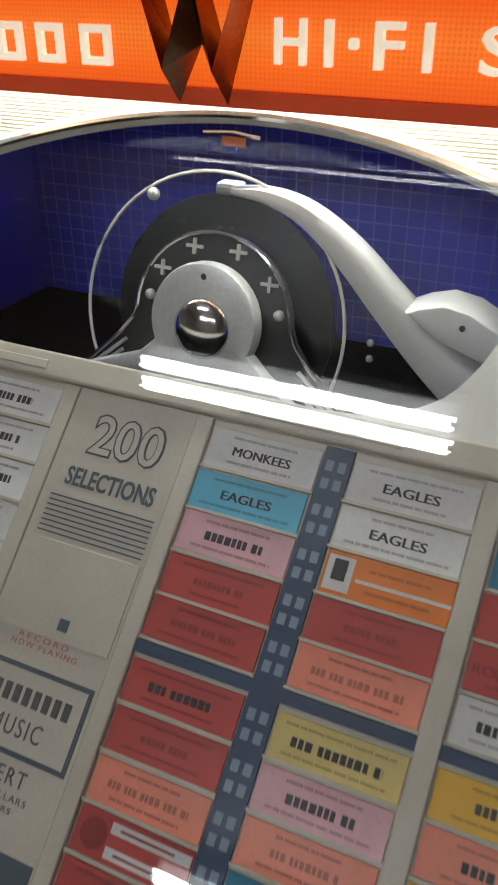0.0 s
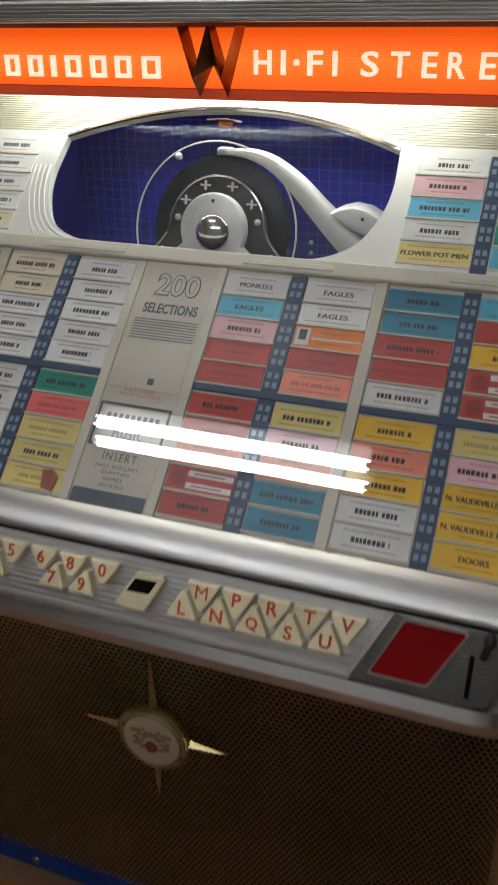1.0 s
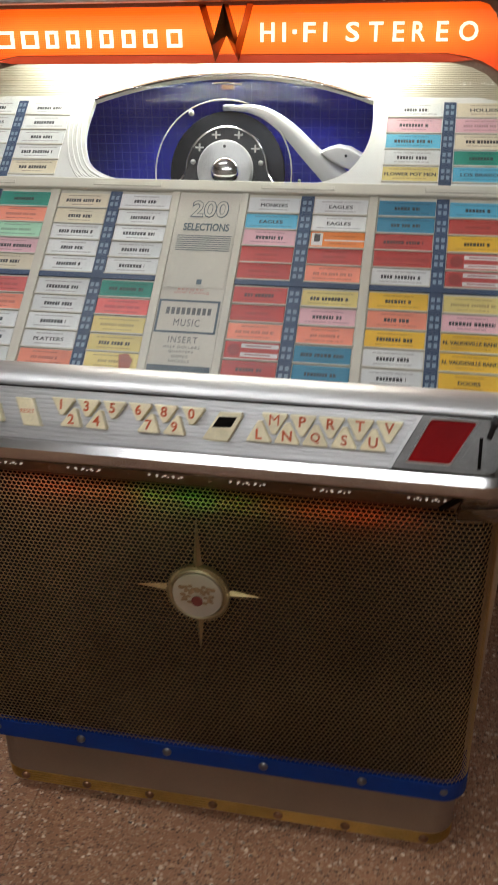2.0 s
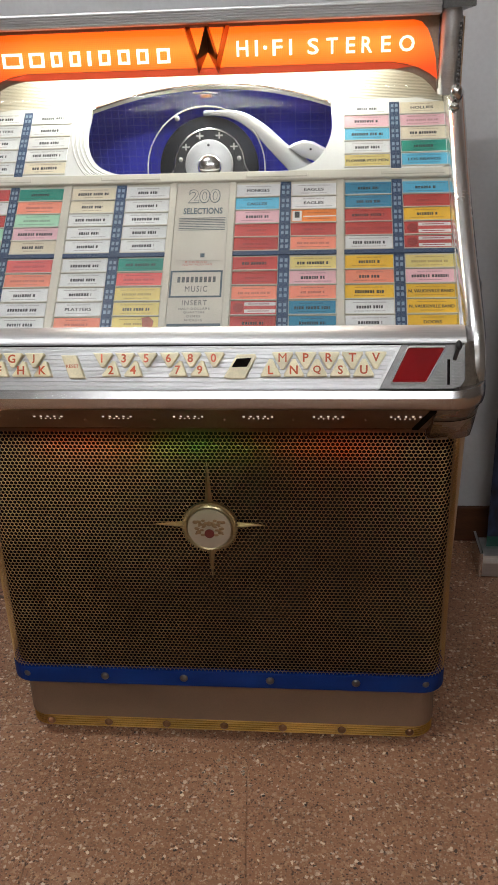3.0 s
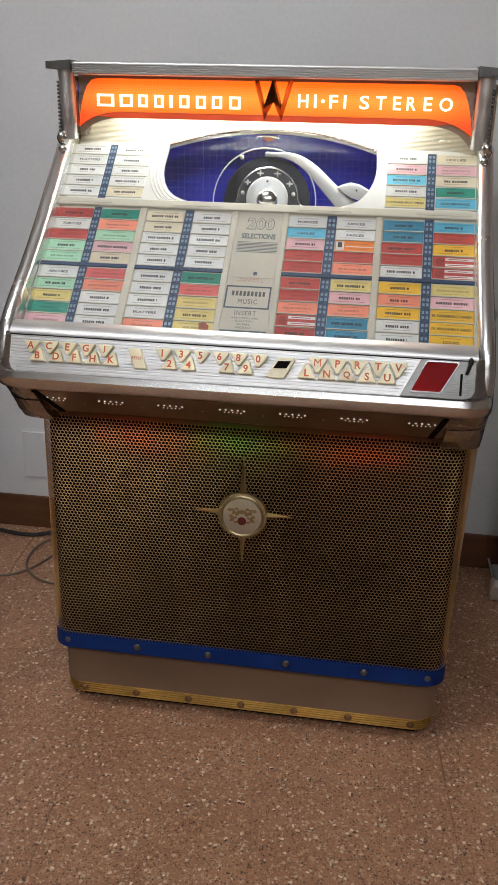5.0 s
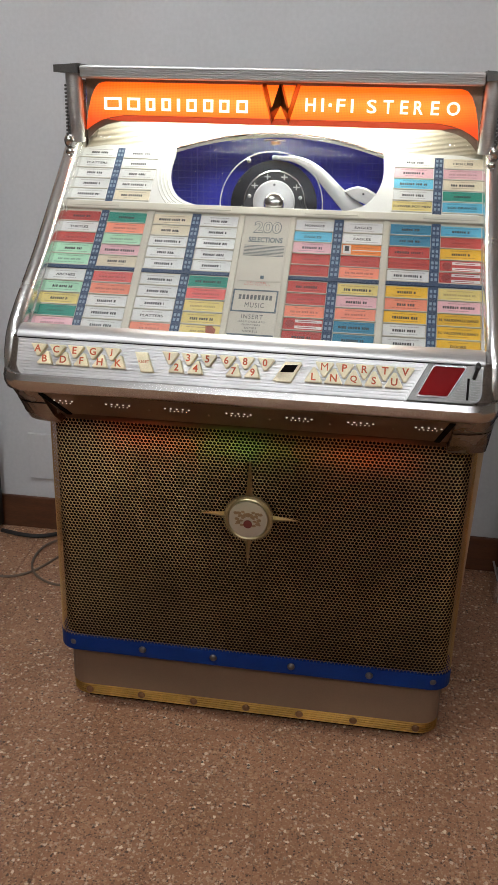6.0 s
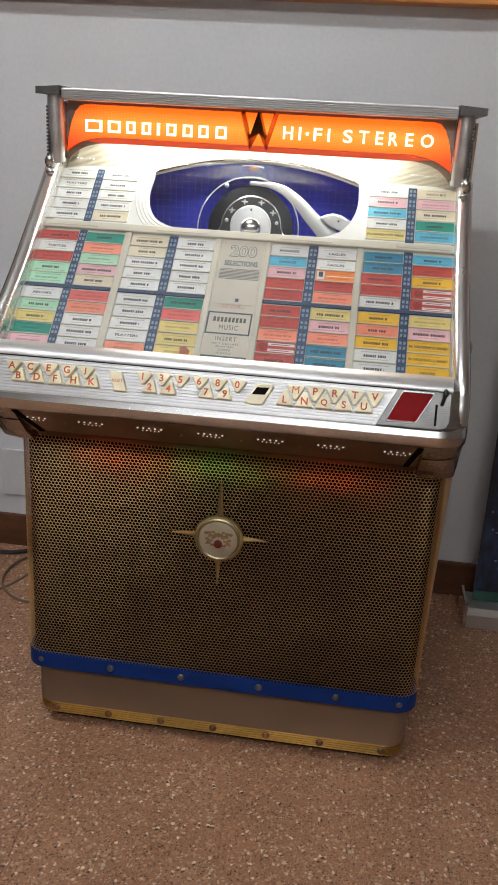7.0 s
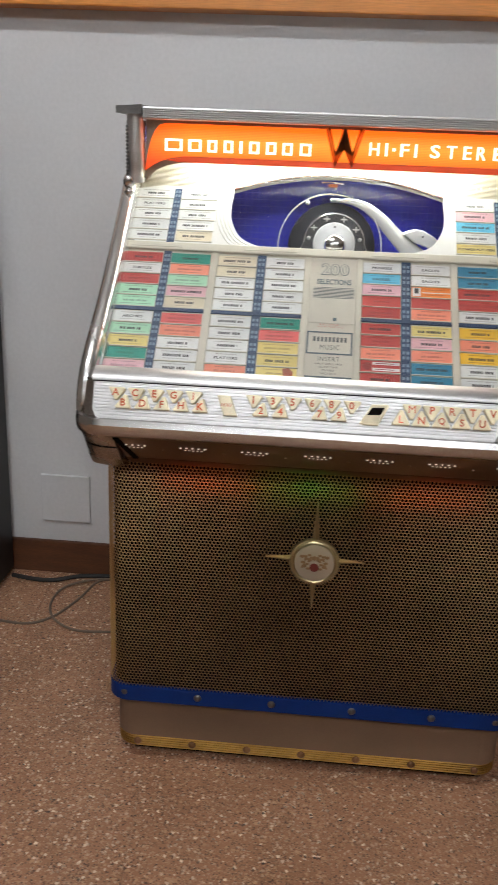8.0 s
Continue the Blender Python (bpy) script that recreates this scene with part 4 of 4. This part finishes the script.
def strip_mesh(code, width, style, words=""):
    """A paper title strip with bars where its lines of small writing stand; the maker of the paper left a pale lower edge."""
    key_ = (code, round(width, 3), style, words)
    if key_ in strip_meshes:
        return strip_meshes[key_]
    h = 0.0248
    bm = box(-width / 2, width / 2, -h / 2, h / 2, 0.0, 0.0012, 0.0004, 1)
    rnd = random.Random(style * 31 + ord(code))
    top = 0.00125

    def bar(x0, x1, y0, y1, i):
        joined(bm, box(x0, x1, y0, y1, top - 0.0002, top + 0.00015), None, i)

    def line(cx, length, cy, height, i):
        x, k, low = cx - length / 2, rnd.randint(3, 8), cy - height / 2
        while x < cx + length / 2:
            w = height * rnd.uniform(0.42, 0.72)
            bar(x, min(x + w, cx + length / 2), low, low + height * rnd.choice((0.94, 0.97, 1.0)), i)
            k -= 1
            x += w + height * (rnd.uniform(0.15, 0.22) if k else 0.65)
            k = k or rnd.randint(3, 8)

    if code == "X":
        joined(bm, cyl(0.0085, 0.0006, Matrix.Translation((-width * 0.33, 0, top)), 18), None, 2)
        bar(-width * 0.2, width / 2 - 0.001, 0.0035, 0.0095, 3)
        bar(-width * 0.2, width / 2 - 0.001, -0.0095, -0.0035, 3)
        for y in (0.0065, -0.0065):
            joined(bm, box(-width * 0.12, width * 0.35, y - 0.0007, y + 0.0007, top + 0.0001, top + 0.0003), None, 2)
    elif code == "Z":
        bar(-width * 0.48, -width * 0.27, -0.010, 0.010, 3)
        joined(bm, box(-width * 0.43, -width * 0.32, -0.004, 0.008, top, top + 0.0004), None, 1)
        bar(-width * 0.24, width * 0.5, -0.0025, -0.0005, 3)
        line(width * 0.1, width * 0.5, 0.0055, 0.002, 2)
        line(width * 0.1, width * 0.5, -0.0065, 0.002, 2)
    else:
        dark_paper = code in "RKESPGY" and style % 3 != 0
        if words:
            for dx in (-0.0003, 0.0, 0.0003):
                joined(bm, text_bm(words, min(width * 0.92, 0.0054 * len(words)), 0.0056, 0.00035 + dx * 0.1, Matrix.Translation((dx, -0.0004, top - 0.0002))), None, 2 if code == "R" else 1)
        else:
            line(0, width * rnd.uniform(0.42, 0.78), -0.0004, 0.0054 if not dark_paper else 0.0042, 2 if dark_paper else 1)
        line(0, width * rnd.uniform(0.45, 0.85), 0.0080, 0.0017, 2)
        line(0, width * rnd.uniform(0.4, 0.85), -0.0076, 0.0017, 2)
    me = bpy.data.meshes.new("title_strip")
    bm.to_mesh(me)
    bm.free()
    me.materials.append(M["paper_" + ("R" if code == "X" else code)])
    me.materials.append(M["ink"])
    me.materials.append(M["faded_" + ("R" if code == "X" else code)])
    me.materials.append(M["paper_W"])
    strip_meshes[key_] = me
    return me


PAPERS = dict(R="red", W="white", G="mint green", E="emerald green", S="salmon", P="pink", Y="pale yellow", A="amber", B="blue", C="sky blue", O="cream", K="coral", X="red and white", Z="orange and white")


def lay_strip(code, x0, x1, s, style, words=""):
    ob = new("title_strip", strip_mesh(code, x1 - x0 - 0.0015, style, words))
    ob.parent = board
    ob.matrix_local = BOARD @ Matrix.Translation(((x0 + x1) / 2 + random.uniform(-0.0006, 0.0006), s + random.uniform(-0.0005, 0.0005), 0.0006)) @ Matrix.Rotation(random.uniform(-0.008, 0.008), 4, "Z")
    tagged(ob, PAPERS[code] + " paper title strip")


for c, (x0, x1) in enumerate(COLS):
    for r, code in enumerate(LOWER[c]):
        lay_strip(code, x0, x1, row_at(r), (c * 3 + r) % 7, BANDS.get((c, r), ""))
    for r, code in enumerate(UPPER.get(c, "")):
        lay_strip(code, x0 if c else -0.412, x1 if c != 1 else -0.246, 0.3325 - 0.0282 * r, (c * 5 + r) % 7, UPPER_BANDS.get((c, r), ""))
# holders' pale edges between the strips, code columns, dividers
bm = bmesh.new()
for c, (x0, x1) in enumerate(COLS):
    for r in range(10):
        s = row_at(r)
        joined(bm, box(x0 - 0.0005, x1 + 0.0005, s - 0.0140, s - 0.0122, 0.0, 0.0028), BOARD)
    for r in range(5 if c in UPPER else 0):
        s = 0.3325 - 0.0282 * r
        joined(bm, box(x0, x1 if c != 1 else -0.246, s - 0.0146, s - 0.0126, 0.0, 0.0028), BOARD)
part("strip_holder", bm, M["cream"], board, "thin cream holder edges between the strips")
for x0, x1, up in ((-0.3365, -0.3215, 1), (-0.1495, -0.1325, 0), (0.1315, 0.1495, 0), (0.3165, 0.3335, 1)):
    bm = joined(None, box(x0, x1, -0.122, 0.1775, 0.0, 0.0022), BOARD)
    if up:
        joined(bm, box(x0, x1, 0.2005, 0.346, 0.0, 0.0022), BOARD)
    rows = [row_at(r) for r in range(10)] + ([0.3325 - 0.0282 * r for r in range(5)] if up else [])
    for s in rows:
        for d in (0.005, -0.006):
            for fx in (0.16, 0.58):
                w = x1 - x0
                joined(bm, box(x0 + w * fx, x0 + w * (fx + 0.26), s + d - 0.0032, s + d + 0.0032, 0.0020, 0.0025), BOARD, 1)
    part("code_column", bm, [M["navy"], M["navy_ink"]], board, "navy card with pale code marks")
for x0, x1 in ((-0.414, -0.2345), (-0.2345, -0.0555), (0.0565, 0.2315), (0.2315, 0.411)):
    part("mid_bar", joined(None, box(x0, x1, 0.0300, 0.0375, 0.0005, 0.0032), BOARD), M["navy"], board)
for x0, x1 in ((-0.2415, -0.2275), (0.2255, 0.2380), (-0.0555, -0.0440), (0.0455, 0.0565)):
    part("divider", joined(None, box(x0, x1, -0.122, 0.1785, 0.0, 0.0045, 0.001), BOARD), M["cream"], board)
# centre card
card = part("centre_card", joined(None, box(-0.0435, 0.0450, -0.122, 0.1780, 0.0, 0.0030), BOARD), M["cream_card"], juke, "cream card with dark lettering and a ruled box")
ON = BOARD @ Matrix.Translation((0, 0, 0.0031))


def frame_rect(x0, x1, y0, y1, w, m, bm=None):
    return frame_shape([(x0, y0), (x1, y0), (x1, y1), (x0, y1)], [(x0 + w, y0 + w), (x1 - w, y0 + w), (x1 - w, y1 - w), (x0 + w, y1 - w)], 0.0004, m, bm)


bm = text_bm("200", 0.054, 0.029, 0.0004, ON @ Matrix.Translation((0.004, 0.150, 0)), offset=0.035)
part("numerals", bm, M["teal_ink"], card)
part("numerals_face", text_bm("200", 0.0510, 0.0262, 0.0004, ON @ Matrix.Translation((0.004, 0.150, 0.0003)), offset=0.005), M["cream_card"], card)
part("lettering", text_bm("SELECTIONS", 0.066, 0.0125, 0.0004, ON @ Matrix.Translation((0.003, 0.1195, 0)), offset=0.022), M["teal_ink"], card)
bm = bmesh.new()
for k in range(8):
    joined(bm, box(-0.036, 0.0415, 0.1045 - 0.0034 * k, 0.1055 - 0.0034 * k, 0, 0.0003), ON)
part("ruled_lines", bm, M["teal_ink"], card)
part("holder_pane", joined(None, box(-0.038, 0.043, 0.020, 0.077, 0.0, 0.0008, 0.0003, 1), ON), M["cream_card"], card)
part("mark", joined(None, box(0.004, 0.011, 0.026, 0.0335, 0.0008, 0.0012), ON), M["teal_ink"], card)
part("lettering", text_bm("RECORD", 0.036, 0.0035, 0.0003, ON @ Matrix.Translation((-0.002, 0.0175, 0.0)), 1.4), M["red_print"], card)
part("lettering", text_bm("NOW PLAYING", 0.048, 0.0035, 0.0003, ON @ Matrix.Translation((0.0, 0.0125, 0.0)), 1.3), M["red_print"], card)
part("ruled_box", frame_rect(-0.0425, 0.0425, -0.0500, 0.0010, 0.0030, ON), M["teal_ink"], card)
bm = bmesh.new()
for k in range(9):
    joined(bm, box(-0.0305 + 0.0072 * k, -0.0258 + 0.0072 * k, -0.0215, -0.0110, 0, 0.0003), ON)
part("name_bar", bm, M["grey_ink"], card)
part("lettering", text_bm("MUSIC", 0.036, 0.0110, 0.0003, ON @ Matrix.Translation((0.001, -0.0340, 0)), 1.2), M["grey_ink"], card)
for words, w, s, h in (("INSERT", 0.040, -0.0600, 0.0095), ("HALF DOLLARS", 0.050, -0.0710, 0.0040), ("QUARTERS", 0.034, -0.0780, 0.0040), ("DIMES", 0.022, -0.0850, 0.0040), ("NICKELS", 0.028, -0.0920, 0.0040)):
    part("lettering", text_bm(words, w, h, 0.0003, ON @ Matrix.Translation((0.0, s, 0)), 1.2), M["grey_ink"], card)
part("foot_band", joined(None, box(-0.042, 0.0435, -0.120, -0.0985, 0, 0.0004), ON), M["teal_ink"], card)
tagr = part("sticker", joined(None, prism([(-0.0795, -0.108), (-0.083, -0.088), (-0.071, -0.086), (-0.063, -0.094), (-0.0655, -0.110)], 0.0010), BOARD @ Matrix.Translation((0, 0, 0.0035))), M["label_brown"], board, "small curled brown sticker")

line = []
for k in range(21):
    v = -0.118 + 0.453 * k / 20
    p = BOARD @ Vector((0, v, 0.019 + 0.109 * max(0.0, v + 0.05) ** 2))
    line.append((p.y, p.z))
bend = math.atan2(line[-1][1] - line[-2][1], line[-1][0] - line[-2][0])
for k in range(12):
    a = bend + (math.radians(89) - bend) * (k + 0.5) / 12
    d = 0.020 * (math.radians(89) - bend) / 12
    line.append((line[-1][0] + d * math.cos(a), line[-1][1] + d * math.sin(a)))
line.append((line[-1][0], line[-1][1] + 0.022))
rings = [[(-0.4125, y, z), (0.4125, y, z), (0.4125, y - 0.002, z + 0.0018), (-0.4125, y - 0.002, z + 0.0018)] for y, z in line]
cover = part("cover_glass", loft(rings), M["cover_glass"], juke, "slanting clear glass over the titles", True)
cover.visible_shadow = False

# --- record player behind the window ---
part("player_back", box(-0.36, 0.36, 0.428, 0.434, 1.06, 1.37), M["inner_blue"], juke, "deep blue cloth wall behind the player")
bm = bmesh.new()
for k in range(49):
    x = -0.35 + 0.0146 * k
    box(x, x + 0.0010, 0.4272, 0.4279, 1.07, 1.36, bm=bm)
for k in range(20):
    z = 1.075 + 0.0146 * k
    box(-0.355, 0.355, 0.4270, 0.4277, z, z + 0.0010, bm=bm)
part("cloth_grid", bm, M["inner_line"], juke)
part("player_floor", box(-0.36, 0.36, 0.10, 0.428, 1.060, 1.066), M["dark"], juke)
for s in (-1, 1):
    part("player_side", loft([[(x, y, z) for y, z in ((0.105, 1.067), (0.428, 1.067), (0.428, 1.36), (0.345, 1.29))] for x in (s * 0.300, s * 0.306)]), M["inner_blue"], juke)
player = thing("record_player", "", "")
player.parent = juke


def upright(x, y, z, lean=0):
    return Matrix.Translation((x, y, z)) @ Matrix.Rotation(math.radians(90 - lean), 4, "X")


LEAN = 12
GUARD = upright(-0.010, 0.256, 1.140, LEAN)
part("record", cyl(0.091, 0.003, upright(-0.006, 0.268, 1.139, LEAN), 48, bevel=0.001), M["vinyl"], player, "black record held upright", True)
part("clear_guard", cyl(0.1075, 0.002, GUARD, 48), M["clear_plastic"], player, "clear plastic guard disc").visible_shadow = False
bm = tube([GUARD @ Vector((0.1075 * math.cos(a), 0.1075 * math.sin(a), 0.001)) for a in [2 * math.pi * k / 64 for k in range(65)]], 0.0013, 6)
part("guard_rim", bm, M["white_plastic"], player, smooth=True)
C = upright(-0.001, 0.238, 1.148, LEAN)
omega = arc(0, 0, 0.063, 2, 178, 18)
plate_line = [(0.108, -0.075), (0.108, -0.050), (0.078, -0.022), (0.067, -0.008)] + omega + [(-0.067, -0.008), (-0.078, -0.022), (-0.108, -0.050), (-0.108, -0.075)]
part("clamp_plate", prism(plate_line, 0.006, C @ Matrix.Translation((0, 0, -0.012)), bevel=0.001), M["charcoal"], player, "charcoal clamp plate")
part("clamp_trim", tube([C @ Vector((x, y, -0.004)) for x, y in plate_line], 0.0016, 6), M["chrome"], player, "bright omega-shaped trim", True)
for s in (-1, 1):
    for k in range(4):
        p0, p1 = (s * (0.072 + 0.003 * k), -0.026 - 0.009 * k), (s * (0.101 + 0.001 * k), -0.050 - 0.007 * k)
        part("louvre", tube([C @ Vector((*p0, -0.004)), C @ Vector((*p1, -0.004))], 0.0017, 6), M["hub"], player)
for a in (143, 109, 71, 36):
    x, y = 0.054 * math.cos(math.radians(a)), 0.054 * math.sin(math.radians(a))
    bm = box(x - 0.0066, x + 0.0066, y - 0.0011, y + 0.0011, -0.006, -0.0035)
    box(x - 0.0011, x + 0.0011, y - 0.0056, y + 0.0056, -0.006, -0.0035, bm=bm)
    part("stud", joined(None, bm, C), M["white_plastic"], player)
for a in (168, 12):
    part("rivet", ball(0.0042, C @ Matrix.Translation((0.054 * math.cos(math.radians(a)), 0.054 * math.sin(math.radians(a)), -0.005)), 10), M["hub"], player, smooth=True)
arch_top = arc(0, 0, 0.043, -25, 205, 22)
hubline = [(0.092, -0.080), (0.098, -0.068), (0.052, -0.030)] + arch_top + [(-0.052, -0.030), (-0.098, -0.046), (-0.094, -0.066)] + arc(0, -0.105, 0.052, 130, 50, 8)
part("hub_bracket", prism(hubline, 0.012, C, bevel=0.0045), M["hub"], player, "grey cast hub bracket with spread feet", True)
part("hub_dome", ball(0.023, C @ Matrix.Translation((0.001, -0.004, 0.010)) @ Matrix.Diagonal((1, 1, 0.5, 1)), 20), M["chrome"], player, "chrome dome", True)
part("hub_screw", ball(0.004, C @ Matrix.Translation((0, 0.033, 0.009)), 8), M["charcoal"], player)
for x, y in ((-0.062, -0.052), (0.060, -0.056)):
    part("hub_screw", ball(0.0045, C @ Matrix.Translation((x, y, 0.009)), 8), M["charcoal"], player)
# tone arm: a flattened bar that widens from the pickup to the pivot, with a bright upper edge
rings = []
spine = smooth_line([(0.000, 0.2325, 0.0035), (0.030, 0.2320, 0.0065), (0.060, 0.2225, 0.0095), (0.092, 0.2000, 0.0125), (0.124, 0.1690, 0.0148), (0.158, 0.1385, 0.0182), (0.192, 0.1130, 0.0210), (0.222, 0.0970, 0.0230)], 5)
for i, p in enumerate(spine):
    d = spine[min(i + 1, len(spine) - 1)] - spine[max(i - 1, 0)]
    t2 = Vector((d.x, d.y)).normalized()
    nx, nz = -t2.y, t2.x
    f = i / (len(spine) - 1)
    front, w = 0.2745 - 0.022 * f, p.z
    deep = 0.010 + 0.022 * f
    rings.append([(p.x + nx * a * w, front + y * deep, 1.0 + p.y + nz * a * w) for a, y in ((-1.0, 0.55), (-0.88, 0.18), (-0.5, 0.03), (0.1, 0.0), (0.62, 0.06), (0.9, 0.25), (1.0, 0.6), (0.8, 1.0), (-0.8, 1.0))])
arm = part("tone_arm", loft(rings), M["white_arm"], player, "thick ivory tone arm", True)
cap = [(0.140, 1.1735), (0.150, 1.1785), (0.166, 1.1830), (0.184, 1.1800), (0.205, 1.1690), (0.225, 1.1500), (0.232, 1.1340), (0.210, 1.1400), (0.190, 1.1480), (0.164, 1.1570)]
part("arm_base", joined(None, prism(cap, 0.034, Matrix.Translation((0, 0.282, 0)) @ UP, bevel=0.0040)), M["white_arm"], player, "ivory arm housing", True)
part("pickup_head", box(-0.014, 0.006, 0.277, 0.291, 1.2285, 1.2375, 0.003), M["white_arm"], player)
part("cap_screw", ball(0.0022, Matrix.Translation((0.180, 0.2475, 1.170)), 8), M["charcoal"], player)
# small fittings behind the guard
part("guard_knob", ball(0.0048, Matrix.Translation((-0.060, 0.268, 1.2265)), 12), M["hub"], player, "small chrome knob on the guard", True)
part("guard_tag", box(-0.020, 0.000, 0.300, 0.3015, 1.2580, 1.2650, 0.0008, 1), M["label_brown"], player, "small brown tag above the record")
part("guard_pin", tube([(-0.034, 0.300, 1.2665), (-0.010, 0.300, 1.2680), (0.012, 0.300, 1.2655)], 0.0016, 6), M["chrome"], player, smooth=True)
for sx, z in ((0.103, 1.1250), (0.103, 1.1120)):
    part("floor_screw", ball(0.0030, Matrix.Translation((sx, 0.300, z)), 8), M["hub"], player, smooth=True)

# coloured lamps under the tray
for x, c, w in ((-0.235, (1.0, 0.10, 0.01), 0.16), (-0.02, (0.05, 1.0, 0.12), 0.12), (0.24, (1.0, 0.12, 0.01), 0.16), (0.11, (1.0, 0.45, 0.05), 0.05), (-0.14, (1.0, 0.45, 0.05), 0.05)):
    la = bpy.data.lights.new("grille_lamp", "AREA")
    la.shape, la.size, la.size_y, la.energy, la.color = "RECTANGLE", 0.12, 0.012, w * LAMP_GAIN, c
    ob = new("grille_lamp", la)
    ob.matrix_world = look((x, -0.052, 0.731), (x, 0.0, 0.675))
